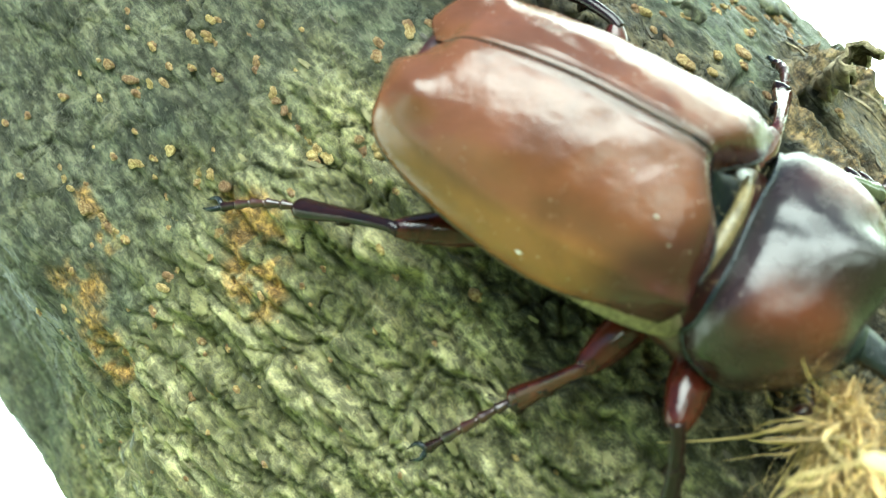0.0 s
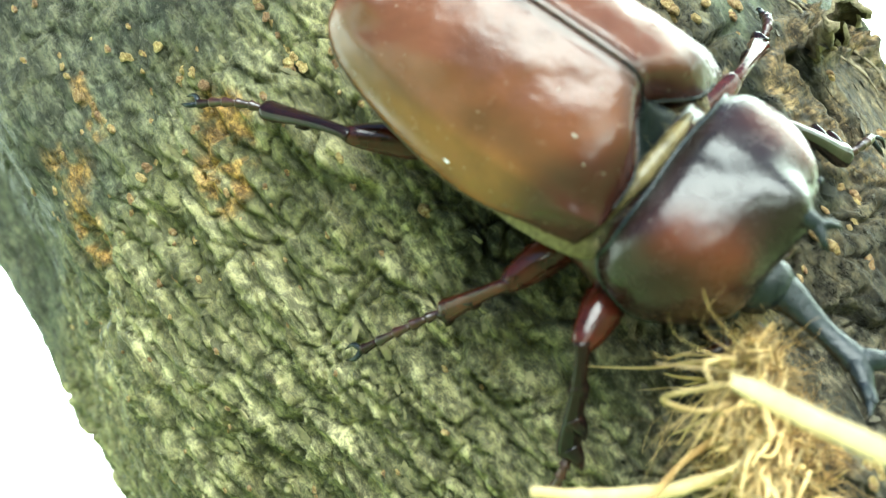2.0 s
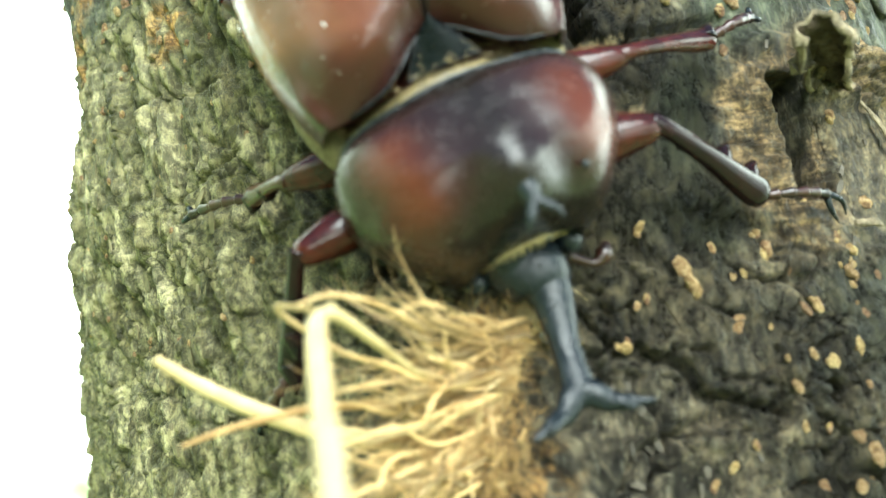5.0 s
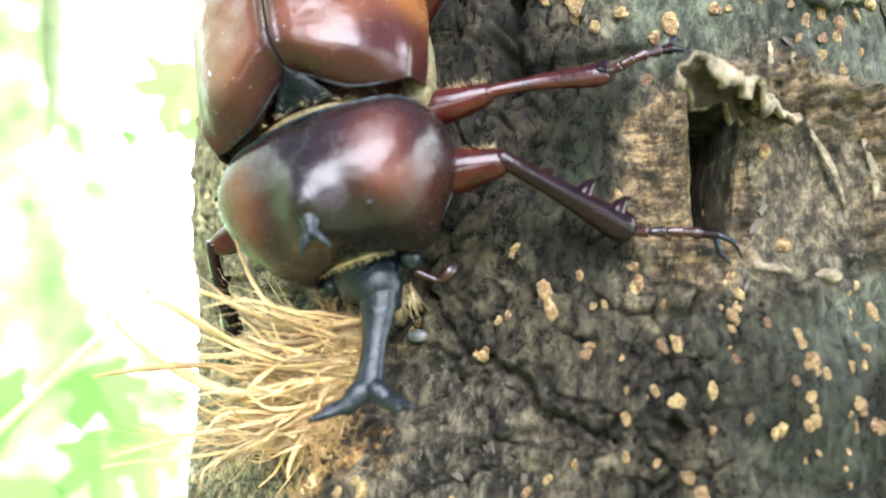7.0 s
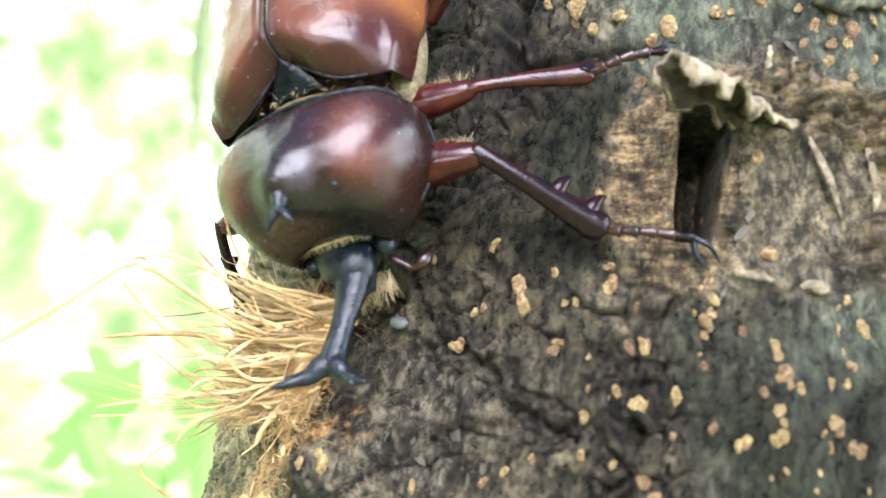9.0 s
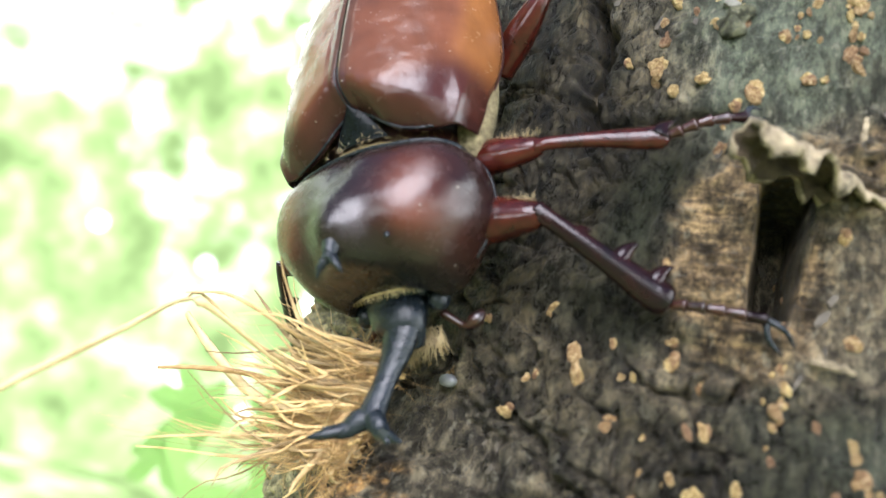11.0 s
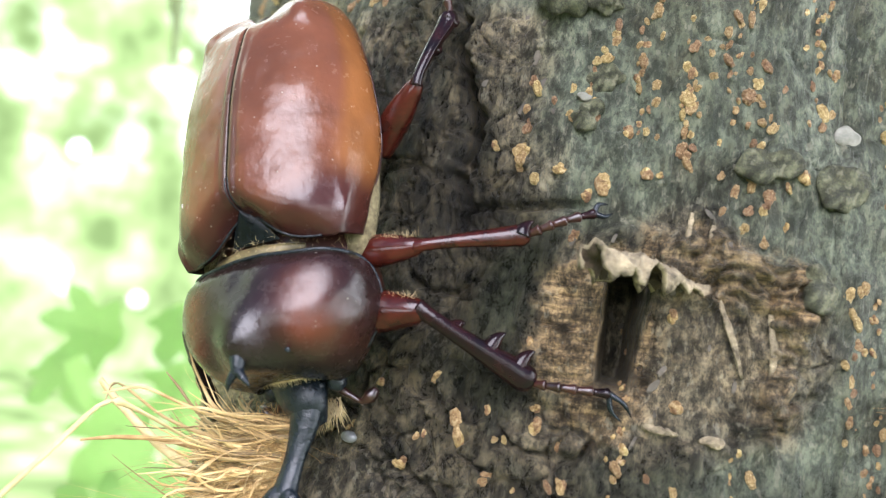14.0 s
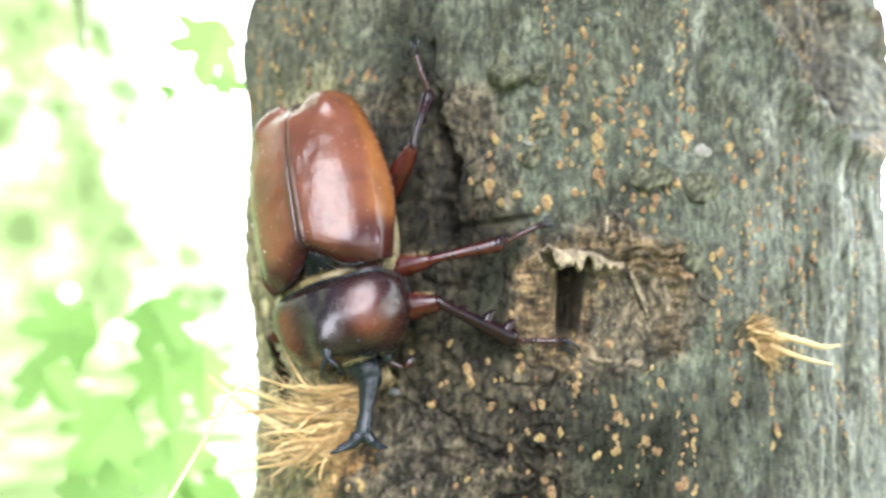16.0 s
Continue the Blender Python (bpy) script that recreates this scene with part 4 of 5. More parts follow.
def elytron(beetle, sign):
    nu, nv = 96, 64
    us = (0, 0.08, 0.3, 0.55, 0.8, 0.91, 0.97, 1.0)
    pts, tones = [], []
    for i in range(nu):
        u = (i / (nu - 1)) ** 1.15
        u = 1 - (1 - u) ** 1.2
        w = curve(us, (10.2, 11.1, 12.0, 11.6, 10.3, 9.1, 7.5, 4.8), u)
        top = curve(us, (17.0, 17.7, 17.0, 15.6, 12.9, 11.0, 9.6, 8.2), u)
        wide = curve(us, (11.6, 9.8, 7.2, 6.2, 5.8, 5.8, 6.0, 6.2), u)
        low = curve(us, (10.4, 8.2, 4.4, 3.6, 3.6, 4.0, 4.6, 5.2), u)
        box = 0.90 + 0.10 * min(1.0, u / 0.35)
        seam = 0.03 + 0.9 * max(0.0, (u - 0.92) / 0.08) ** 2
        row, trow = [], []
        for j in range(nv):
            v = (j / (nv - 1)) ** 1.25
            bulge = 1 + 0.015 * math.exp(-((v - 0.56) / 0.05) ** 2)
            if v < 0.82:  # flat back, steep flank
                a = radians(90 * v / 0.82)
                x = seam + (w * bulge - seam) * math.sin(a) ** box
                z = wide + (top - wide) * math.cos(a) ** box * bulge
            else:  # margin tucked in below the widest line
                k = (v - 0.82) / 0.18
                x, z = w * (1 - 0.125 * k ** 1.6), wide - (wide - low) * k
            # seam, and the fine groove beside it
            z -= 0.12 * math.exp(-(x / 0.16) ** 2) + 0.08 * math.exp(-((x - 1.0) / 0.15) ** 2) * float(step(0.85, 0.5, u)) - 0.04 * math.exp(-((x - 0.5) / 0.3) ** 2)
            front = 4.5 - 0.9 * (v - 0.50) ** 2 * 4 - 2.6 * math.exp(-(v / 0.15) ** 2)
            y = 2.8 + (front - 2.8) * (1 - u) ** 3 - u * 28.7 + 2.0 * v * max(0, u - 0.7) + 1.6 * math.exp(-(v / 0.17) ** 2) * float(step(0.84, 1.0, u))
            # the front rolls down to the neck
            ahead = u * 28.7
            z -= (1.9 * math.exp(-(ahead / 1.8) ** 2) + 1.0 * math.exp(-ahead / 0.5)) * (0.85 - 0.45 * math.exp(-((v - 0.62) / 0.14) ** 2))
            # shoulder ridge with a dent inside it, callus at the hind end, hollow beside the hind seam
            z += 0.75 * math.exp(-((u - 0.07) / 0.08) ** 2 - ((v - 0.66) / 0.07) ** 2) - 0.35 * math.exp(-((u - 0.10) / 0.07) ** 2 - ((v - 0.52) / 0.07) ** 2)
            z += 1.0 * math.exp(-((u - 0.90) / 0.07) ** 2 - ((v - 0.40) / 0.13) ** 2) - 0.55 * math.exp(-((u - 0.93) / 0.07) ** 2 - (v / 0.22) ** 2)
            n = noise.noise(Vector((sign * x * 0.45, y * 0.30, 3.0))) * 0.16 + noise.noise(Vector((sign * x * 1.6, y * 1.2, 8.0))) * 0.035
            z += n * float(step(0.0, 0.08, v))
            row.append((sign * x * MM, y * MM, z * MM))
            flank = float(step(0.50, 0.62, v + 0.05 * math.sin(u * 7)) * step(0.06, 0.22, u) * step(1.0, 0.86, u))
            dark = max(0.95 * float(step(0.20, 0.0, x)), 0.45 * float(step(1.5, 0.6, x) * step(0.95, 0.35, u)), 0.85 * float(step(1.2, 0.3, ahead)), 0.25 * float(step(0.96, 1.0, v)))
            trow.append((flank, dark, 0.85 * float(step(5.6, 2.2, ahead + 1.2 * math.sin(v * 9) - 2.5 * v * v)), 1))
        pts.append(row)
        tones += trow
    bm = bmesh.new()
    vs = add_grid(bm, pts)
    n = len(tones)
    # thickness: an inner skin joined at the rim
    inner = [[Vector(p) * 0.95 + Vector((sign * 5 * MM, -11 * MM, 8.5 * MM)) * 0.05 for p in row] for row in pts]
    vi = add_grid(bm, inner)
    loop_o = vs[0] + [r[-1] for r in vs[1:]] + vs[-1][-2::-1] + [r[0] for r in vs[-2:0:-1]]
    loop_i = vi[0] + [r[-1] for r in vi[1:]] + vi[-1][-2::-1] + [r[0] for r in vi[-2:0:-1]]
    for k in range(len(loop_o)):
        q = (k + 1) % len(loop_o)
        bm.faces.new((loop_o[k], loop_o[q], loop_i[q], loop_i[k]))
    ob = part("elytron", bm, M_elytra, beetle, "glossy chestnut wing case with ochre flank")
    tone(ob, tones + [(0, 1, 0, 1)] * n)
    # raised rim along the outer edge, and along the front beside the small shield
    bm = bmesh.new()
    add_tube(bm, [(*Vector(pts[i][-6]), 0.15 * MM) for i in range(1, nu, 6)], 70, 7)
    part("elytron_rim", bm, M_tarsus, ob)
    bm = bmesh.new()
    add_tube(bm, [(*Vector(pts[i][1]), 0.06 * MM) for i in (16, 12, 8, 5, 2)] + [(*Vector(pts[1][j]), 0.12 * MM) for j in (3, 8, 14, 20, 26, 32)], 50, 7)
    part("front_rim", bm, M_black, ob, "dark raised front edge")
    return ob


def pronotum(beetle):
    nu, nv = 56, 61
    us = (0, 0.12, 0.35, 0.55, 0.75, 0.88, 1.0)
    pts, tones = [], []
    for i in range(nu):
        u = i / (nu - 1)
        w = curve(us, (9.5, 10.6, 11.1, 10.6, 8.7, 6.8, 5.0), u)
        top = curve(us, (14.8, 16.2, 17.2, 17.7, 17.5, 15.4, 10.6), u)
        wide = curve(us, (10.2, 9.8, 9.3, 9.0, 8.8, 8.6, 8.2), u)
        low = curve(us, (8.2, 7.2, 6.2, 5.8, 5.8, 6.0, 6.8), u)
        yb = curve(us, (5.7, 7.0, 9.6, 12.0, 14.5, 16.5, 17.3), u)
        row, trow = [], []
        for j in range(nv):
            v = 2 * j / (nv - 1) - 1
            if abs(v) < 0.84:  # broad back
                a = radians(90 * abs(v) / 0.84)
                x, z = w * math.sin(a) ** 0.86, wide + (top - wide) * math.cos(a) ** 0.80
            else:
                k = (abs(v) - 0.84) / 0.16
                x, z = w * (1 - 0.11 * k ** 1.5), wide - (wide - low) * k
            keel = math.exp(-(x / 2.0) ** 2)
            z += keel * 1.3 * float(step(0.12, 0.78, u)) * float(step(1.0, 0.86, u)) - 0.35 * math.exp(-(x / 0.7) ** 2) * float(step(0.6, 0.2, u))
            z -= 0.5 * math.exp(-((x - 3.6) / 1.5) ** 2) * float(step(0.5, 0.75, u)) * float(step(1.0, 0.85, u))
            z -= 0.45 * math.exp(-((x - 10.0) / 0.9) ** 2 - ((u - 0.52) / 0.09) ** 2)  # round pit in the flank
            y = yb - 0.5 * (x / w) ** 2 * (1 - u) + 0.9 * abs(x / w) ** 6 * (1 - u) ** 3 + 0.8 * (x / w) ** 2 * u - 0.6 * math.exp(-(x / 4) ** 2) * (1 - u) ** 4
            row.append(NECK @ Vector((math.copysign(x, v) * MM, y * MM, z * MM)))
            red = math.exp(-((x - 6.8) / 2.3) ** 2) * float(step(0.05, 0.3, u)) * float(step(0.95, 0.6, u))
            edge = max(float(step(0.94, 1.0, abs(v))), float(step(0.05, 0.0, u)), 0.75 * float(step(0.66, 0.92, u)) * (1 - 0.5 * red), 0.45 * keel)
            trow.append((red, edge, 0, 1))
        pts.append(row)
        tones += trow
    bm = bmesh.new()
    vs = add_grid(bm, pts)
    ring = vs[0] + [r[-1] for r in vs[1:]] + vs[-1][-2::-1] + [r[0] for r in vs[-2:0:-1]]
    c = bm.verts.new(NECK @ Vector((0, 10 * MM, 6.2 * MM)))
    for k in range(len(ring)):
        bm.faces.new((ring[k], ring[(k + 1) % len(ring)], c))
    ob = part("pronotum", bm, M_pronotum, beetle, "polished dark maroon neck shield")
    tone(ob, tones + [(0, 1, 0, 1)])
    bm = bmesh.new()
    edge = [(*pts[i][3], 0.15 * MM) for i in range(nu - 14, 0, -6)] + [(*pts[0][j], 0.20 * MM) for j in range(4, nv - 4, 4)] + [(*pts[i][nv - 4], 0.15 * MM) for i in range(1, nu - 13, 6)]
    add_tube(bm, edge, 140, 7)
    part("pronotum_rim", bm, M_black, ob)
    # forked horn of the neck shield
    bm = bmesh.new()
    add_tube(bm, [(*(NECK @ (Vector(p) * MM)), r * MM) for p, r in (((0, 12.8, 16.6), 1.1), ((0, 14.4, 17.3), 1.15), ((0, 15.8, 17.8), 0.75), ((0, 16.8, 18.0), 0.5))], 16, 12)
    for sgn in (-1, 1):
        add_tube(bm, [(*(NECK @ (Vector(p) * MM)), r * MM) for p, r in (((0, 16.2, 17.9), 0.5), ((sgn * 0.55, 16.9, 18.1), 0.42), ((sgn * 1.0, 17.5, 18.1), 0.28), ((sgn * 1.3, 18.1, 17.9), 0.05))], 12, 10)
    part("thorn", bm, M_black, ob, "short forked black horn")
    # golden hair line under the front edge
    bm = bmesh.new()
    rng = random.Random(6)
    front = [NECK @ Vector((6.0 * math.sin(a) * MM, (17.4 - 1.2 * (1 - math.cos(a))) * MM, (10.4 - 3.4 * (1 - math.cos(a))) * MM)) for a in np.linspace(-1.35, 1.35, 70)]
    for p in front:
        for _ in range(3):
            q = p + Vector((rng.gauss(0, 0.12), 0.35 + rng.uniform(0, 0.3), rng.uniform(-0.5, -0.2))) * MM
            add_tube(bm, [(*p, 0.035 * MM), (*q, 0.01 * MM)], 2, 3)
    add_tube(bm, [(*p, 0.13 * MM) for p in front[::6]], 60, 5)
    part("bristle_line", bm, M_setae, ob, "thin line of golden bristles")
    return ob


def scutellum(beetle):
    bm = bmesh.new()
    n = 12
    pts = []
    for i in range(n):
        t = i / (n - 1)
        w = 2.9 * (1 - t) ** 0.75 + 0.05
        pts.append([(w * s * MM, (3.6 - 3.2 * t) * MM, (14.0 + 2.0 * t - 0.5 * s * s) * MM) for s in np.linspace(-1, 1, 9)])
    add_grid(bm, pts)
    bmesh.ops.solidify(bm, geom=bm.faces[:], thickness=0.4 * MM)
    part("scutellum", bm, M_black, beetle, "small dark shield between the wing cases")
    # pale skin and hairs in the gap behind the neck shield
    bm = bmesh.new()
    rows = [(*(NECK @ Vector((x * MM, 4.5 * MM, (13.1 - 0.040 * x * x) * MM))), (0.9 - 0.014 * (x - 1.5) ** 2) * MM) for x in (-5, -3, 0, 2, 5, 8)]
    add_tube(bm, rows, 40, 10)
    gap = part("neck_skin", bm, M_cream, beetle, "pale cream skin behind the neck shield")
    bm = bmesh.new()
    rng = random.Random(2)
    for k in range(160):
        x = rng.uniform(-9, 9)
        p = NECK @ Vector((x * MM, (4.2 + rng.gauss(0, 0.7)) * MM, (14.5 - 0.055 * x * x) * MM))
        q = p + Vector((rng.gauss(0, 0.4), rng.uniform(-0.9, 0.5), rng.uniform(-0.1, 0.25))) * MM
        add_tube(bm, [(*p, 0.022 * MM), (*q, 0.008 * MM)], 2, 3)
    part("bristle_fringe", bm, M_setae, gap, "yellowish short hairs")


def abdomen(beetle):
    rng = random.Random(9)
    bm = bmesh.new()
    pts = []
    for i in range(26):
        u = i / 25
        w = curve((0, 0.2, 0.5, 0.8, 1), (7.6, 9.2, 9.6, 8.2, 2.0), u)
        top, low = curve((0, 0.5, 1), (9, 9, 8.5), u), curve((0, 0.25, 0.6, 1), (2.6, 0.9, 1.0, 6.0), u)
        pts.append([(w * math.cos(a) * MM, (4 - 28.5 * u) * MM, (0.5 * (top + low) + 0.5 * (top - low) * math.sin(a)) * MM) for a in np.linspace(0, 2 * math.pi, 28, endpoint=False)])
    vs = add_grid(bm, pts, close=True)
    bm.faces.new(vs[0])
    bm.faces.new(vs[-1][::-1])
    ob = part("abdomen", bm, M_tarsus, beetle, "dark brown underside")
    bm = bmesh.new()
    vs = add_grid(bm, [[NECK @ Vector((w * math.cos(a) * MM, y * MM, (c + r * math.sin(a)) * MM)) for a in np.linspace(0, 2 * math.pi, 24, endpoint=False)] for y, w, c, r in ((1.0, 8.0, 7.5, 5.0), (4, 9.6, 7.2, 5.4), (9, 10.2, 6.6, 5.2), (14, 7.6, 6.4, 4.4), (17, 4.2, 6.4, 2.8))], close=True)
    bm.faces.new(vs[0])
    bm.faces.new(vs[-1][::-1])
    part("thorax", bm, M_tarsus, beetle, "dark brown breast under the neck shield")
    # pale hairs along both flanks in front of the wing cases
    for sgn in (-1, 1):
        bm = bmesh.new()
        add_tube(bm, [(sgn * x * MM, y * MM, z * MM, r * MM) for x, y, z, r in ((9.2, -8, 5.0, 0.7), (9.7, -5, 6.0, 1.2), (9.8, -1.5, 7.2, 1.6), (9.5, 1.6, 8.2, 1.8), (8.9, 4.4, 8.4, 1.6), (8.0, 6.4, 7.8, 1.0))], 30, 12)
        side_ = part("breast_side", bm, M_down, beetle, "side of the breast under cream down")
        bm = bmesh.new()
        for k in range(2200):
            y = rng.uniform(-4.0, 6.6)
            x = 11.2 - 0.028 * (y + 4) ** 2
            p = Vector((sgn * (x - 1.4 + rng.uniform(0.0, 1.1)) * MM, y * MM, rng.uniform(6.0, 10.0) * MM))
            q = p + Vector((sgn * rng.uniform(0.1, 0.7), rng.uniform(-0.9, 0.1), rng.uniform(-0.3, 0.5))) * MM
            add_tube(bm, [(*p, 0.028 * MM), (*q, 0.008 * MM)], 2, 3)
        part("down", bm, M_setae, side_, "pale yellowish down")


def head(beetle):
    bm = bmesh.new()
    b, fk = at(-37.6, -71.8, 1176.2), at(-38.2, -74.0, 1167.9)
    add_tube(bm, [(*(NECK @ Vector((0.2 * MM, 15.5 * MM, 7.4 * MM))), 4.4 * MM), (*(NECK @ Vector((0.2 * MM, 18.2 * MM, 7.4 * MM))), 3.2 * MM), (*b.lerp(NECK @ Vector((0, 18.2 * MM, 7.4 * MM)), 0.25), 2.5 * MM), (*(b + Vector((0, 1.6 * MM, -1.2 * MM))), 1.3 * MM)], 22, 16, 0.72)
    ob = part("head", bm, M_black, beetle, "small black head")
    # long horn with a forked end
    bm = bmesh.new()
    ta, tb = at(-41.8, -75.0, 1165.9), at(-35.4, -76.4, 1166.7)
    base = b + Vector((0, -2.4 * MM, -0.4 * MM))
    add_tube(bm, [(*base, 2.3 * MM), (*b.lerp(fk, 0.12), 1.75 * MM), (*(b.lerp(fk, 0.55) + Vector((0, 0, -0.1 * MM))), 1.15 * MM), (*b.lerp(fk, 0.85), 1.25 * MM), (*fk, 1.45 * MM)], 26, 14, 0.72)
    part("horn", bm, M_black, ob, "long blue-black horn")
    for tip, sgn in ((ta, 1), (tb, -1)):
        bm = bmesh.new()
        d = tip - fk
        mid_ = fk + d * 0.55 + Vector((0, 0.35 * MM, -0.2 * MM))
        add_tube(bm, [(*(fk - d * 0.10), 1.25 * MM), (*(fk + d * 0.25), 1.05 * MM), (*mid_, 0.80 * MM), (*tip, 0.42 * MM)], 16, 12, 0.75)
        for k in (-1, 1):
            add_tube(bm, [(*mid_, 0.62 * MM), (*(tip + Vector((k * 0.35 * MM, 0.25 * MM, 0))), 0.40 * MM), (*(tip + d * 0.16 + Vector((k * 0.75 * MM, 0.2 * MM, 0.1 * MM))), 0.12 * MM)], 9, 9)
        part("horn_tine", bm, M_black, ob, "forked tip of the horn")
    for sgn in (-1, 1):
        bm = bmesh.new()
        add_blob(bm, NECK @ Vector((sgn * 4.0 * MM, 17.9 * MM, 7.2 * MM)), (1.1 * MM, 1.2 * MM, 1.1 * MM), level=3)
        part("eye", bm, M_black, ob, "small shiny black eye")
    rng = random.Random(5)
    for sgn in (-1, 1):
        bm = bmesh.new()
        add_tube(bm, [(*(NECK @ (Vector(p) * MM)), r * MM) for p, r in (((sgn * 3.6, 18.8, 6.0), 0.45), ((sgn * 4.8, 19.8, 5.6), 0.35), ((sgn * 5.6, 20.3, 5.4), 0.35), ((sgn * 6.6, 19.9, 5.2), 0.75), ((sgn * 7.3, 19.2, 5.0), 0.35))], 16, 8)
        part("antenna", bm, M_tarsus, ob, "short clubbed antenna")
    bm = bmesh.new()
    for k in range(150):
        x = rng.uniform(-2.8, 2.8)
        p = NECK @ Vector((x * MM, (20.0 + rng.uniform(-0.6, 1.2)) * MM, 4.8 * MM))
        q = p + Vector((rng.gauss(0, 0.5), rng.uniform(0.8, 2.4), rng.uniform(-0.8, 0.2))) * MM
        add_tube(bm, [(*p, 0.08 * MM), (*q, 0.02 * MM)], 2, 3)
    part("mouth_brush", bm, M_setae, ob, "orange-yellow mouth bristles")


def leg(beetle, name, coxa, knee, shin_end, foot, hook, thick, teeth, fringe):
    """A leg through world points in mm: thigh, shin with teeth, jointed foot with two claws."""
    rng = random.Random(len(name) * 7 + int(knee[2]))
    limb = new(name)
    limb.parent = beetle
    a, k, e, f, c = (at(*p) for p in (coxa, knee, shin_end, foot, hook))
    bm = bmesh.new()
    add_tube(bm, [(*a, 1.9 * thick * MM), (*a.lerp(k, 0.45), 2.0 * thick * MM), (*a.lerp(k, 0.85), 1.4 * thick * MM), (*k, 0.9 * thick * MM)], 18, 12, 0.8)
    thigh = part("femur", bm, M_femur, limb, "glossy dark red thigh")
    if fringe:
        bm = bmesh.new()
        for _ in range(200):
            p = a.lerp(k, rng.uniform(0.05, 0.95)) + Vector((rng.gauss(0, 0.4), -1.0 * thick, rng.uniform(0, 0.8))) * MM
            q = p + Vector((rng.gauss(0, 0.3), rng.uniform(-0.9, -0.1), rng.uniform(0.0, 0.5))) * MM
            add_tube(bm, [(*p, 0.022 * MM), (*q, 0.007 * MM)], 2, 3)
        part("thigh_hairs", bm, M_setae, thigh, "golden hairs on the thigh")
    bm = bmesh.new()
    d = e - k
    sag = Vector((0, 0, 0.5 * MM))
    add_tube(bm, [(*(k - d * 0.05), 0.85 * thick * MM), (*(k + d * 0.10 + sag), 0.72 * thick * MM), (*(k + d * 0.45 + sag), 0.86 * thick * MM), (*(k + d * 0.80), 1.22 * thick * MM), (*(k + d * 0.94), 1.28 * thick * MM), (*e, 0.85 * thick * MM)], 20, 11, 0.75)
    shin = part("tibia", bm, M_femur if name == "middle_leg" else M_leg, limb, "dark red toothed shin")
    for t, side_, size in teeth:
        bm = bmesh.new()
        p = k + d * t
        dirn = (Vector((0, side_, 0.25)) + d.normalized() * 0.75).normalized()
        add_tube(bm, [(*p, 1.1 * MM), (*(p + dirn * size * 0.5 * MM), 0.82 * MM), (*(p + dirn * size * 0.85 * MM + d.normalized() * 0.25 * MM), 0.40 * MM), (*(p + dirn * size * MM + d.normalized() * 0.6 * MM), 0.06 * MM)], 10, 8)
        part("tooth", bm, M_leg, shin)
    n = 5
    for i in range(n):
        p0, p1 = e.lerp(f, i / n), e.lerp(f, (i + 1) / n)
        arch = Vector((0, 0, 0.9 * MM))
        p0, p1 = p0 + arch * math.sin(math.pi * i / n), p1 + arch * math.sin(math.pi * (i + 1) / n)
        bm = bmesh.new()
        add_tube(bm, [(*p0, 0.34 * MM), (*p0.lerp(p1, 0.6), 0.46 * MM), (*p0.lerp(p1, 0.92), 0.58 * MM), (*p1, 0.30 * MM)], 9, 8)
        for q in range(2):
            tip = p0.lerp(p1, 1.05) + Vector((rng.gauss(0, 0.3), rng.gauss(0, 0.3), -0.5)) * MM
            add_tube(bm, [(*p0.lerp(p1, 0.8), 0.12 * MM), (*tip, 0.03 * MM)], 3, 4)
        part("tarsus_joint", bm, M_tarsus if i < n - 1 else M_leg, limb)
    for sgn in (-1, 1):
        bm = bmesh.new()
        sidev = (c - f).cross(Vector((0, 0, 1)))
        sidev = sidev.normalized() * (0.45 * sgn * MM) if sidev.length > 0 else Vector((0.4 * MM * sgn, 0, 0))
        add_tube(bm, [(*f, 0.34 * MM), (*(f.lerp(c, 0.5) + sidev * 1.6 + Vector((0, 0, 0.4 * MM))), 0.26 * MM), (*(c + sidev * 1.2), 0.06 * MM)], 9, 7)
        part("claw", bm, M_black, limb)
    return limb


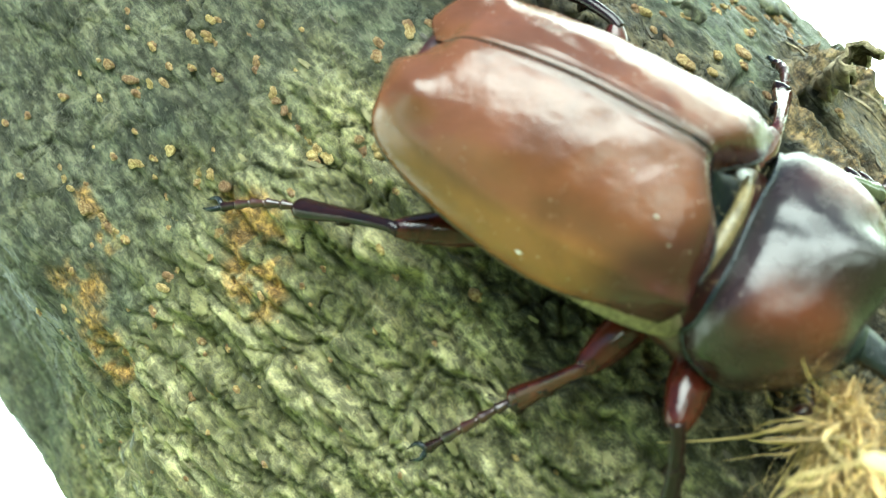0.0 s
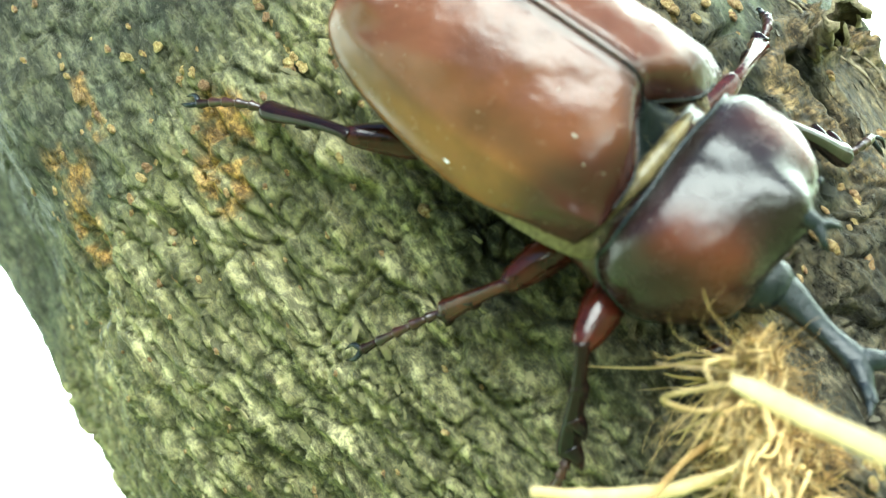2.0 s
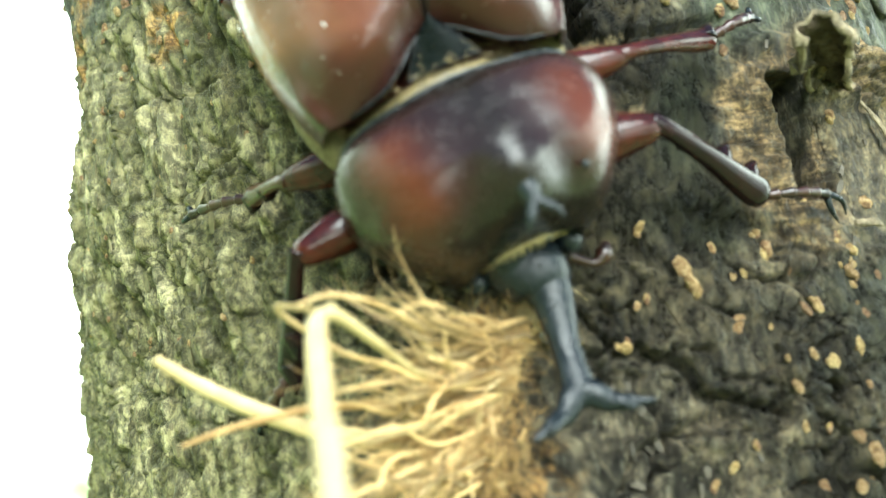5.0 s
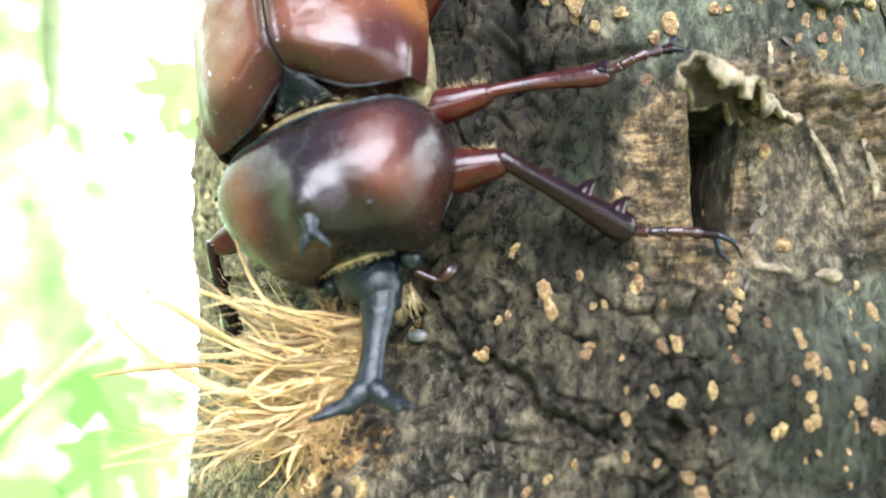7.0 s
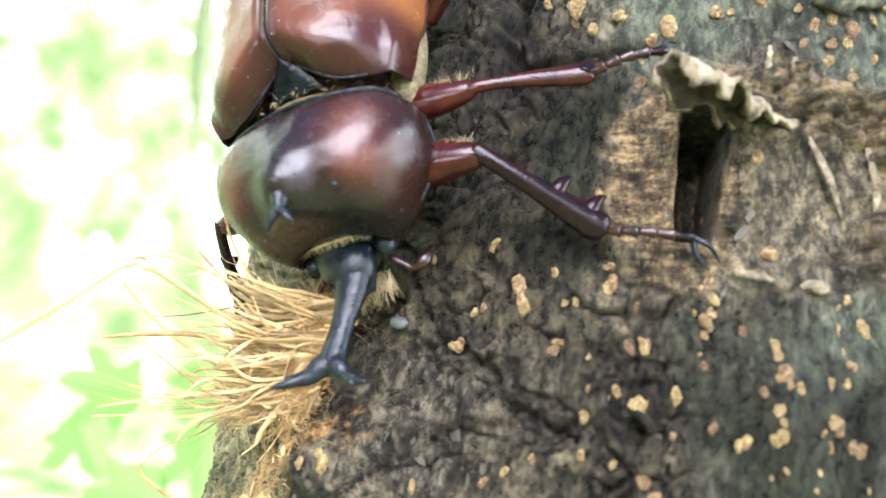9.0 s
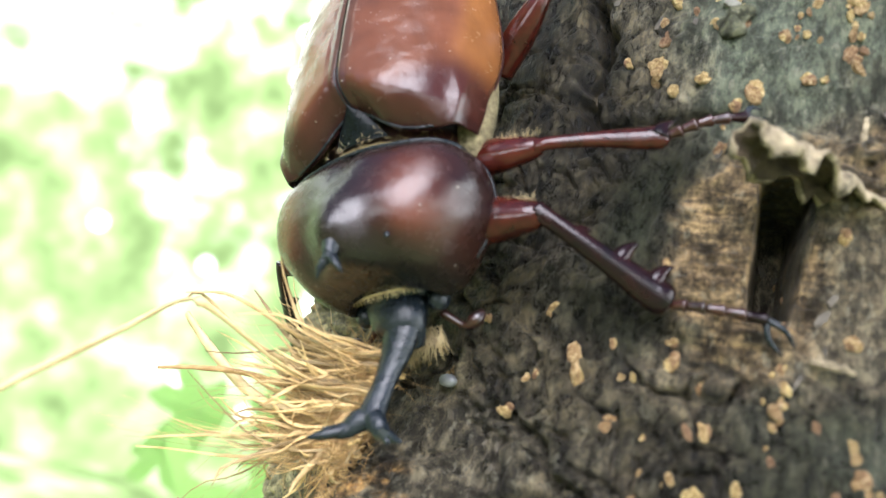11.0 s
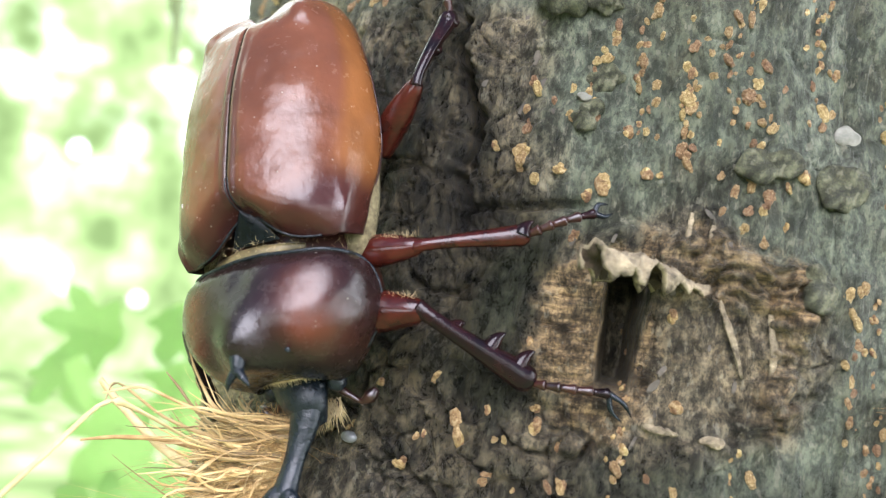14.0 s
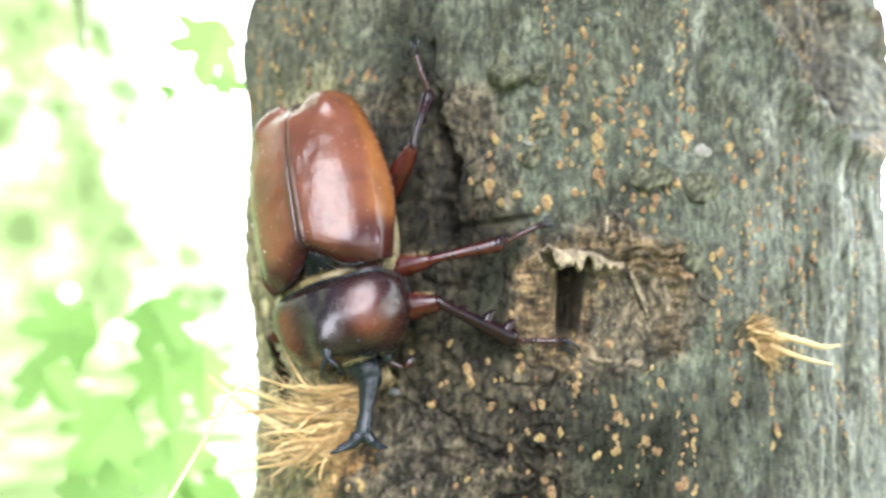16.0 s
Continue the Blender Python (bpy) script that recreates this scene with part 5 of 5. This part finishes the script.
def beetle_thing():
    beetle = new("rhinoceros_beetle")
    beetle.matrix_basis = BODY
    tagged(beetle, "male rhinoceros beetle, glossy chestnut, head down on the bark", "beetle")
    abdomen(beetle)
    elytron(beetle, -1)
    elytron(beetle, 1)
    scutellum(beetle)
    pronotum(beetle)
    head(beetle)
    leg(beetle, "front_leg", (-36, -71.5, 1186.5), (-26.8, -75.2, 1187.6), (-15.2, -73.2, 1181.9), (-7.6, -73.2, 1181.9), (-5.6, -72.6, 1179.6), 1.14, ((0.28, -1, 1.3), (0.58, -1, 2.7), (0.84, -1, 2.8)), True)
    leg(beetle, "middle_leg", (-36, -72, 1192.5), (-28.0, -75.0, 1194.0), (-17.3, -74.2, 1196.6), (-11.0, -73.4, 1199.6), (-9.4, -72.6, 1200.4), 0.88, ((0.5, -1, 0.9), (0.93, -1, 1.5)), True)
    leg(beetle, "hind_leg", (-35, -67.5, 1205.0), (-31.0, -72.0, 1211.8), (-28.8, -69.0, 1221.0), (-31.0, -67.2, 1228.5), (-31.0, -66.4, 1231.0), 0.9, ((0.5, 1, 0.9), (0.93, 1, 1.5)), False)
    leg(beetle, "front_leg", (-48.5, -66, 1184.0), (-54.4, -64.4, 1181.4), (-54.0, -55.0, 1173.6), (-55.5, -49.0, 1170.2), (-54.8, -47.2, 1169.0), 0.92, ((0.32, 1, 1.4), (0.62, 1, 2.1), (0.90, 1, 2.3)), False)
    leg(beetle, "middle_leg", (-47.5, -65, 1189.5), (-53.6, -60.0, 1189.2), (-55.2, -52.2, 1190.6), (-59.6, -43.6, 1192.0), (-60.2, -41.4, 1192.6), 0.88, ((0.5, 1, 0.9), (0.93, 1, 1.5)), False)
    leg(beetle, "hind_leg", (-49.5, -60, 1203.0), (-56.2, -55.8, 1209.1), (-57.2, -48.0, 1218.0), (-59.8, -42.0, 1223.6), (-60.2, -40.4, 1225.4), 0.9, ((0.5, 1, 0.9), (0.93, 1, 1.5)), False)
    for name, spot, size, mat, label in (("white_bit", (-57.2, -66.2, 1199.7), (0.08, 0.3, 0.08), M_dust, "tiny white bit on the wing case"), ("white_bit", (-53.1, -74.9, 1195.1), (0.07, 0.24, 0.08), M_dust, "tiny white bit on the wing case"), ("dirt_speck", (-38.3, -80.6, 1182.3), (0.3, 0.3, 0.2), M_black, "dark speck on the neck shield")):
        bm = bmesh.new()
        add_blob(bm, at(*spot), [v * MM for v in size], level=2)
        part(name, bm, mat, beetle, label)
    return beetle


# ---- frayed wood ----
def tuft(name, label, roots, aim, fan, lengths, locks, seed, brown, ribbons):
    """A brush of torn wood fibres: locks of strands that run side by side, springing from a line on the trunk; roots: ends of that line in mm."""
    rng = random.Random(seed)
    thing = new(name)
    a, b = Vector(roots[0]), Vector(roots[1])
    thing.location = (a + b) * 0.5 * MM
    tagged(thing, label, "wood fibres")
    mid = (a + b) * 0.5
    aim = Vector(aim).normalized()

    def course(length, stray, bend, steps=9):
        """A bending line from the root outward."""
        q = rng.random()
        p = a.lerp(b, q) - mid + Vector([rng.gauss(0, 0.6) for _ in range(3)])
        d = (aim + (b - a).normalized() * ((q - 0.5) * 0.35) + Vector([rng.gauss(0, stray) for _ in range(3)])).normalized()
        p = p - d * 1.5
        turn_ = Vector([rng.gauss(0, 1) for _ in range(3)]) * bend
        out = []
        for k in range(steps):
            out.append(p.copy())
            p = p + d * (length / (steps - 1))
            d = (d + turn_ + Vector([rng.gauss(0, 0.11) for _ in range(3)])).normalized()
        return out

    bm = bmesh.new()
    for _ in range(locks):
        # a lock: a few flat strips side by side that fray into threads
        length = rng.uniform(*lengths) * (0.40 + 0.60 * rng.random())
        line = course(length, fan, rng.uniform(0.02, 0.15))
        thick = rng.uniform(0.25, 0.7)
        lie = Vector((rng.gauss(0, 1), rng.gauss(0, 1), rng.gauss(0, 1)))
        for q in range(rng.randint(5, 11)):
            strip = q < 3
            off = Vector([rng.gauss(0, thick) for _ in range(3)])
            splay = Vector([rng.gauss(0, 0.06 * length) for _ in range(3)])
            wave, phase = Vector([rng.gauss(0, 0.6) for _ in range(3)]), rng.uniform(0, 6.3)
            end = rng.randint(5, 9)
            r = rng.uniform(0.12, 0.34) if strip else rng.uniform(0.022, 0.055)
            rows = [(*((line[k] + off + splay * (k / 8) ** 2 + wave * (0.2 + k / 8) * math.sin(phase + k * 1.2)) * MM), r * (1 - 0.8 * (k / (end - 1)) ** 2) * rng.uniform(0.75, 1.2) * MM) for k in range(end)]
            add_tube(bm, rows, 14, 6 if strip else 4, 0.22 if strip else 0.8, lie + Vector((rng.gauss(0, 0.4), rng.gauss(0, 0.4), rng.gauss(0, 0.4))))
    tagged(part("fibre", bm, M_fibre, thing, "pale straw-coloured torn fibres"), kind="stuff")
    bm = bmesh.new()
    for _ in range(brown):
        line = course(rng.uniform(1.5, 7.0), fan * 2.8, rng.uniform(0.15, 0.65), 8)
        r = rng.uniform(0.02, 0.055)
        add_tube(bm, [(*((p + Vector([rng.gauss(0, 0.2) for _ in range(3)])) * MM), r * (1 - 0.09 * k) * MM) for k, p in enumerate(line)], 14, 4, rng.uniform(0.3, 1), (rng.gauss(0, 1), rng.gauss(0, 1), rng.gauss(0, 1)))
    tagged(part("root_fibre", bm, M_fibre_dark, thing, "orange-brown matted fibres at the root"), kind="stuff")
    for k in range(ribbons):
        bm = bmesh.new()
        line = course(rng.uniform(0.2, 0.55) * lengths[1], fan, rng.uniform(0.05, 0.22), 8)
        wide = rng.uniform(0.2, 0.55)
        add_tube(bm, [(*(p * MM), wide * (1 - 0.75 * (q / 7) ** 2) * rng.uniform(0.8, 1.15) * MM) for q, p in enumerate(line)], 22, 8, 0.22, Vector((rng.gauss(0, 1), rng.gauss(0, 1), rng.gauss(0, 1))), 0.12, rng)
        part("wood_shaving", bm, M_straw if k % 3 == 0 else M_fibre, thing, "broad curled pale wood shaving")
    return thing


def splinter(thing, points, mat, label="pale bent wood splinter", flat=0.6, thin=(0.3, 0.9, 0.2)):
    rng = random.Random(int(abs(points[0][0]) * 10))
    base = Vector(thing.location)
    bm = bmesh.new()
    add_tube(bm, [(*(world_mm(x, y, z) - base), r * MM) for x, y, z, r in points], 26, 8, flat, thin, 0.12, rng)
    part("splinter", bm, mat, thing, label)


def frayed_wood():
    big = tuft("wood_fibre_tuft", "tuft of frayed straw-coloured wood fibres torn from the trunk", ((-40.5, -68.8, 1173.5), (-45.0, -66.0, 1164.0)), (-0.96, -0.05, -0.14), 0.13, (6, 24), 120, 33, 1000, 18)
    tuft("wood_fibre_tuft", "matted orange-brown wood fibres on the bark below the horn", ((-40.5, -69.5, 1166.5), (-48.5, -63.5, 1150.0)), (-0.45, -0.5, -0.5), 0.4, (1.5, 4), 10, 31, 300, 3)
    splinter(big, [(-46.5, -69.0, 1170, 0.22), (-50, -72.0, 1171.6, 0.26), (-54.0, -75.0, 1174.0, 0.38), (-56.6, -77.2, 1174.6, 0.60), (-58.4, -82.6, 1170.2, 0.72), (-60.0, -89.0, 1165.4, 0.70), (-61.6, -95.2, 1160.6, 0.55)], M_straw, flat=0.35, thin=(-0.6, -0.8, 0.0))
    splinter(big, [(-48, -66, 1166, 0.5), (-55, -64.5, 1168.5, 0.62), (-61, -63.2, 1172, 0.58), (-65.0, -62.6, 1175.0, 0.40)], M_straw)
    splinter(big, [(-47, -68, 1171, 0.35), (-53, -70, 1172.8, 0.2), (-58, -72, 1176.0, 0.18), (-56.8, -76.6, 1174.9, 0.12)], M_fibre)
    splinter(big, [(-46, -69, 1173, 0.3), (-50.5, -73, 1175.0, 0.2), (-54.5, -74, 1176.2, 0.18), (-57.5, -76, 1175.4, 0.1)], M_fibre)
    splinter(big, [(-47, -66, 1169, 0.4), (-54, -66, 1169.8, 0.3), (-60, -66, 1169.4, 0.26), (-64, -66.6, 1168.6, 0.12)], M_fibre_dark, "brown bent wood splinter")
    splinter(big, [(-45, -66, 1150, 0.3), (-52, -64, 1152.5, 0.25), (-58, -63, 1154.8, 0.22), (-60, -62.6, 1156.4, 0.1)], M_fibre_dark, "thin brown twig end")
    small = tuft("wood_fibre_tuft", "small pale tuft of torn wood fibres on grey bark", [(surface(a, h)[0] + surface(a, h)[1] * 0.0006) / MM for a, h in ((18.0, -15.0), (20.5, -21.0))], (0.72, -0.66, -0.16), 0.36, (4, 10), 26, 22, 120, 4)
    splinter(small, [(25, -69, 1183, 0.5), (28.5, -72.0, 1182, 0.5), (31, -74, 1181.2, 0.4), (33, -75, 1181.6, 0.15)], M_straw)
    splinter(small, [(25, -69, 1181, 0.45), (28.5, -72.4, 1179.4, 0.4), (32, -74.5, 1178.6, 0.15)], M_straw)


def grain():
    bm = bmesh.new()
    add_blob(bm, (0, 0, 0), (1.05 * MM, 0.65 * MM, 0.6 * MM), level=3)
    m = simple("pale_grain", (0.10, 0.103, 0.103), (0.22, 0.225, 0.225), 500, 0.3, coat=0.3)
    ob = link_bm("seed_grain", bm, m)
    ob.matrix_basis = on_bark(-27.6, -27.0, 0.6)
    tagged(ob, "small whitish oval grain on the bark", "grain")


# ---- leaves behind the trunk ----
def leaf_mesh(rng):
    """A broad leaf with rounded lobes, folded a little along its midrib."""
    bm = bmesh.new()
    n = 72
    lobes = [(0.0, 1.0, 0.42), (0.95, 0.86, 0.34), (-0.95, 0.86, 0.34), (1.85, 0.66, 0.36), (-1.85, 0.66, 0.36)]
    lobes = [(c + rng.uniform(-0.12, 0.12), h * rng.uniform(0.85, 1.12), w * rng.uniform(0.9, 1.2)) for c, h, w in lobes]
    rim = []
    for i in range(n):
        a = 2 * math.pi * i / n
        da = [math.atan2(math.sin(a - c), math.cos(a - c)) for c, h, w in lobes]
        r = max([0.44] + [h * max(0.0, 1 - 0.42 * (d / w) ** 2) for d, (c, h, w) in zip(da, lobes)])
        r *= 1 + 0.04 * math.sin(17 * a + 1.3)
        rim.append((r * math.sin(a), r * math.cos(a)))
    fold, droop = rng.uniform(0.1, 0.35), rng.uniform(0.05, 0.3)
    rings = []
    for k in (0.001, 0.3, 0.6, 0.85, 1.0):
        rings.append([(x * k, y * k, fold * abs(x * k) - droop * (y * k) ** 2) for x, y in rim])
    add_grid(bm, rings, close=True)
    bmesh.ops.solidify(bm, geom=bm.faces[:], thickness=0.01)
    return bm


def leaves():
    m, nodes, links, b = material("leaf_green")
    col = ramp(nodes, links, noise_node(nodes, links, 6, 4), ((0.3, (0.09, 0.18, 0.05)), (0.7, (0.17, 0.29, 0.10))))
    links.new(col, b.inputs["Base Color"])
    b.inputs["Roughness"].default_value = 0.5
    tr = nodes.new("ShaderNodeBsdfTranslucent")
    tr.inputs[0].default_value = (0.50, 0.72, 0.25, 1)
    mx = nodes.new("ShaderNodeMixShader")
    mx.inputs[0].default_value = 0.6
    links.new(b.outputs[0], mx.inputs[1])
    links.new(tr.outputs[0], mx.inputs[2])
    links.new(mx.outputs[0], nodes["Material Output"].inputs[0])
    twig = simple("green_twig", (0.07, 0.10, 0.03), (0.18, 0.22, 0.08), 60, 0.7)
    rng = random.Random(14)
    shrub = new("leafy_shrub")
    shrub.location = (-0.25, 0.32, 0.0)
    tagged(shrub, "shrub with lobed light green leaves behind the trunk", "shrub")
    spots = [(-0.262, 0.30, 1.158, 0.036), (-0.205, 0.29, 1.170, 0.033), (-0.242, 0.31, 1.101, 0.042), (-0.196, 0.30, 1.082, 0.036), (-0.172, 0.28, 1.138, 0.030), (-0.232, 0.29, 1.050, 0.040), (-0.168, 0.30, 1.054, 0.034), (-0.290, 0.32, 1.132, 0.030), (-0.215, 0.33, 1.130, 0.038), (-0.255, 0.34, 1.070, 0.036)]
    spots += [(rng.uniform(-0.36, -0.14), rng.uniform(0.30, 0.40), rng.uniform(0.93, 1.04), rng.uniform(0.03, 0.042)) for _ in range(12)]
    spots += [(-0.176, 0.30, 1.347, 0.036), (-0.208, 0.31, 1.318, 0.012), (-0.172, 0.31, 1.322, 0.016)]
    base = Vector(shrub.location)
    bm = bmesh.new()
    add_tube(bm, [(0, 0, -0.02, 0.012), (0.02, 0.01, 0.5, 0.010), (-0.02, 0.06, 0.8, 0.006), (-0.05, 0.08, 0.96, 0.002)], 20, 8)
    part("stem", bm, twig, shrub)
    for x, y, z, r in spots:
        bm = leaf_mesh(rng)
        ob = part("leaf", bm, m, shrub)
        ob.matrix_basis = Matrix.Translation(Vector((x, y, z)) - base) @ pose(0, 0, 0, 90 + rng.uniform(-35, 35), rng.uniform(-40, 40), rng.uniform(-30, 30)) @ pose(0, 0, 0, 0, 0, rng.uniform(100, 260)) @ Matrix.Diagonal((r, r, r, 1))
        bm = bmesh.new()
        p = Vector((x, y, z)) - base
        add_tube(bm, [(*p, 0.0009), (*(p + Vector((-0.01, 0.025, 0.006))), 0.0009), (*(p + Vector((-0.025, 0.06, -0.004))), 0.0010)], 8, 5)
        part("leaf_stalk", bm, twig, shrub)
    # hanging stalk in front of the bright sky
    bm = bmesh.new()
    add_tube(bm, [(-0.444, 0.885, 1.612, 0.003), (-0.445, 0.885, 1.63, 0.006), (-0.450, 0.885, 1.70, 0.009), (-0.458, 0.885, 1.76, 0.016), (-0.49, 0.90, 2.2, 0.02), (-0.40, 0.95, 2.9, 0.02)], 10, 6)
    part("twig", bm, twig, shrub, "grey-green hanging branch end")


beetle_thing()
frayed_wood()
grain()
leaves()
bark_flap()
knots()
bark_flakes()
lenticels()
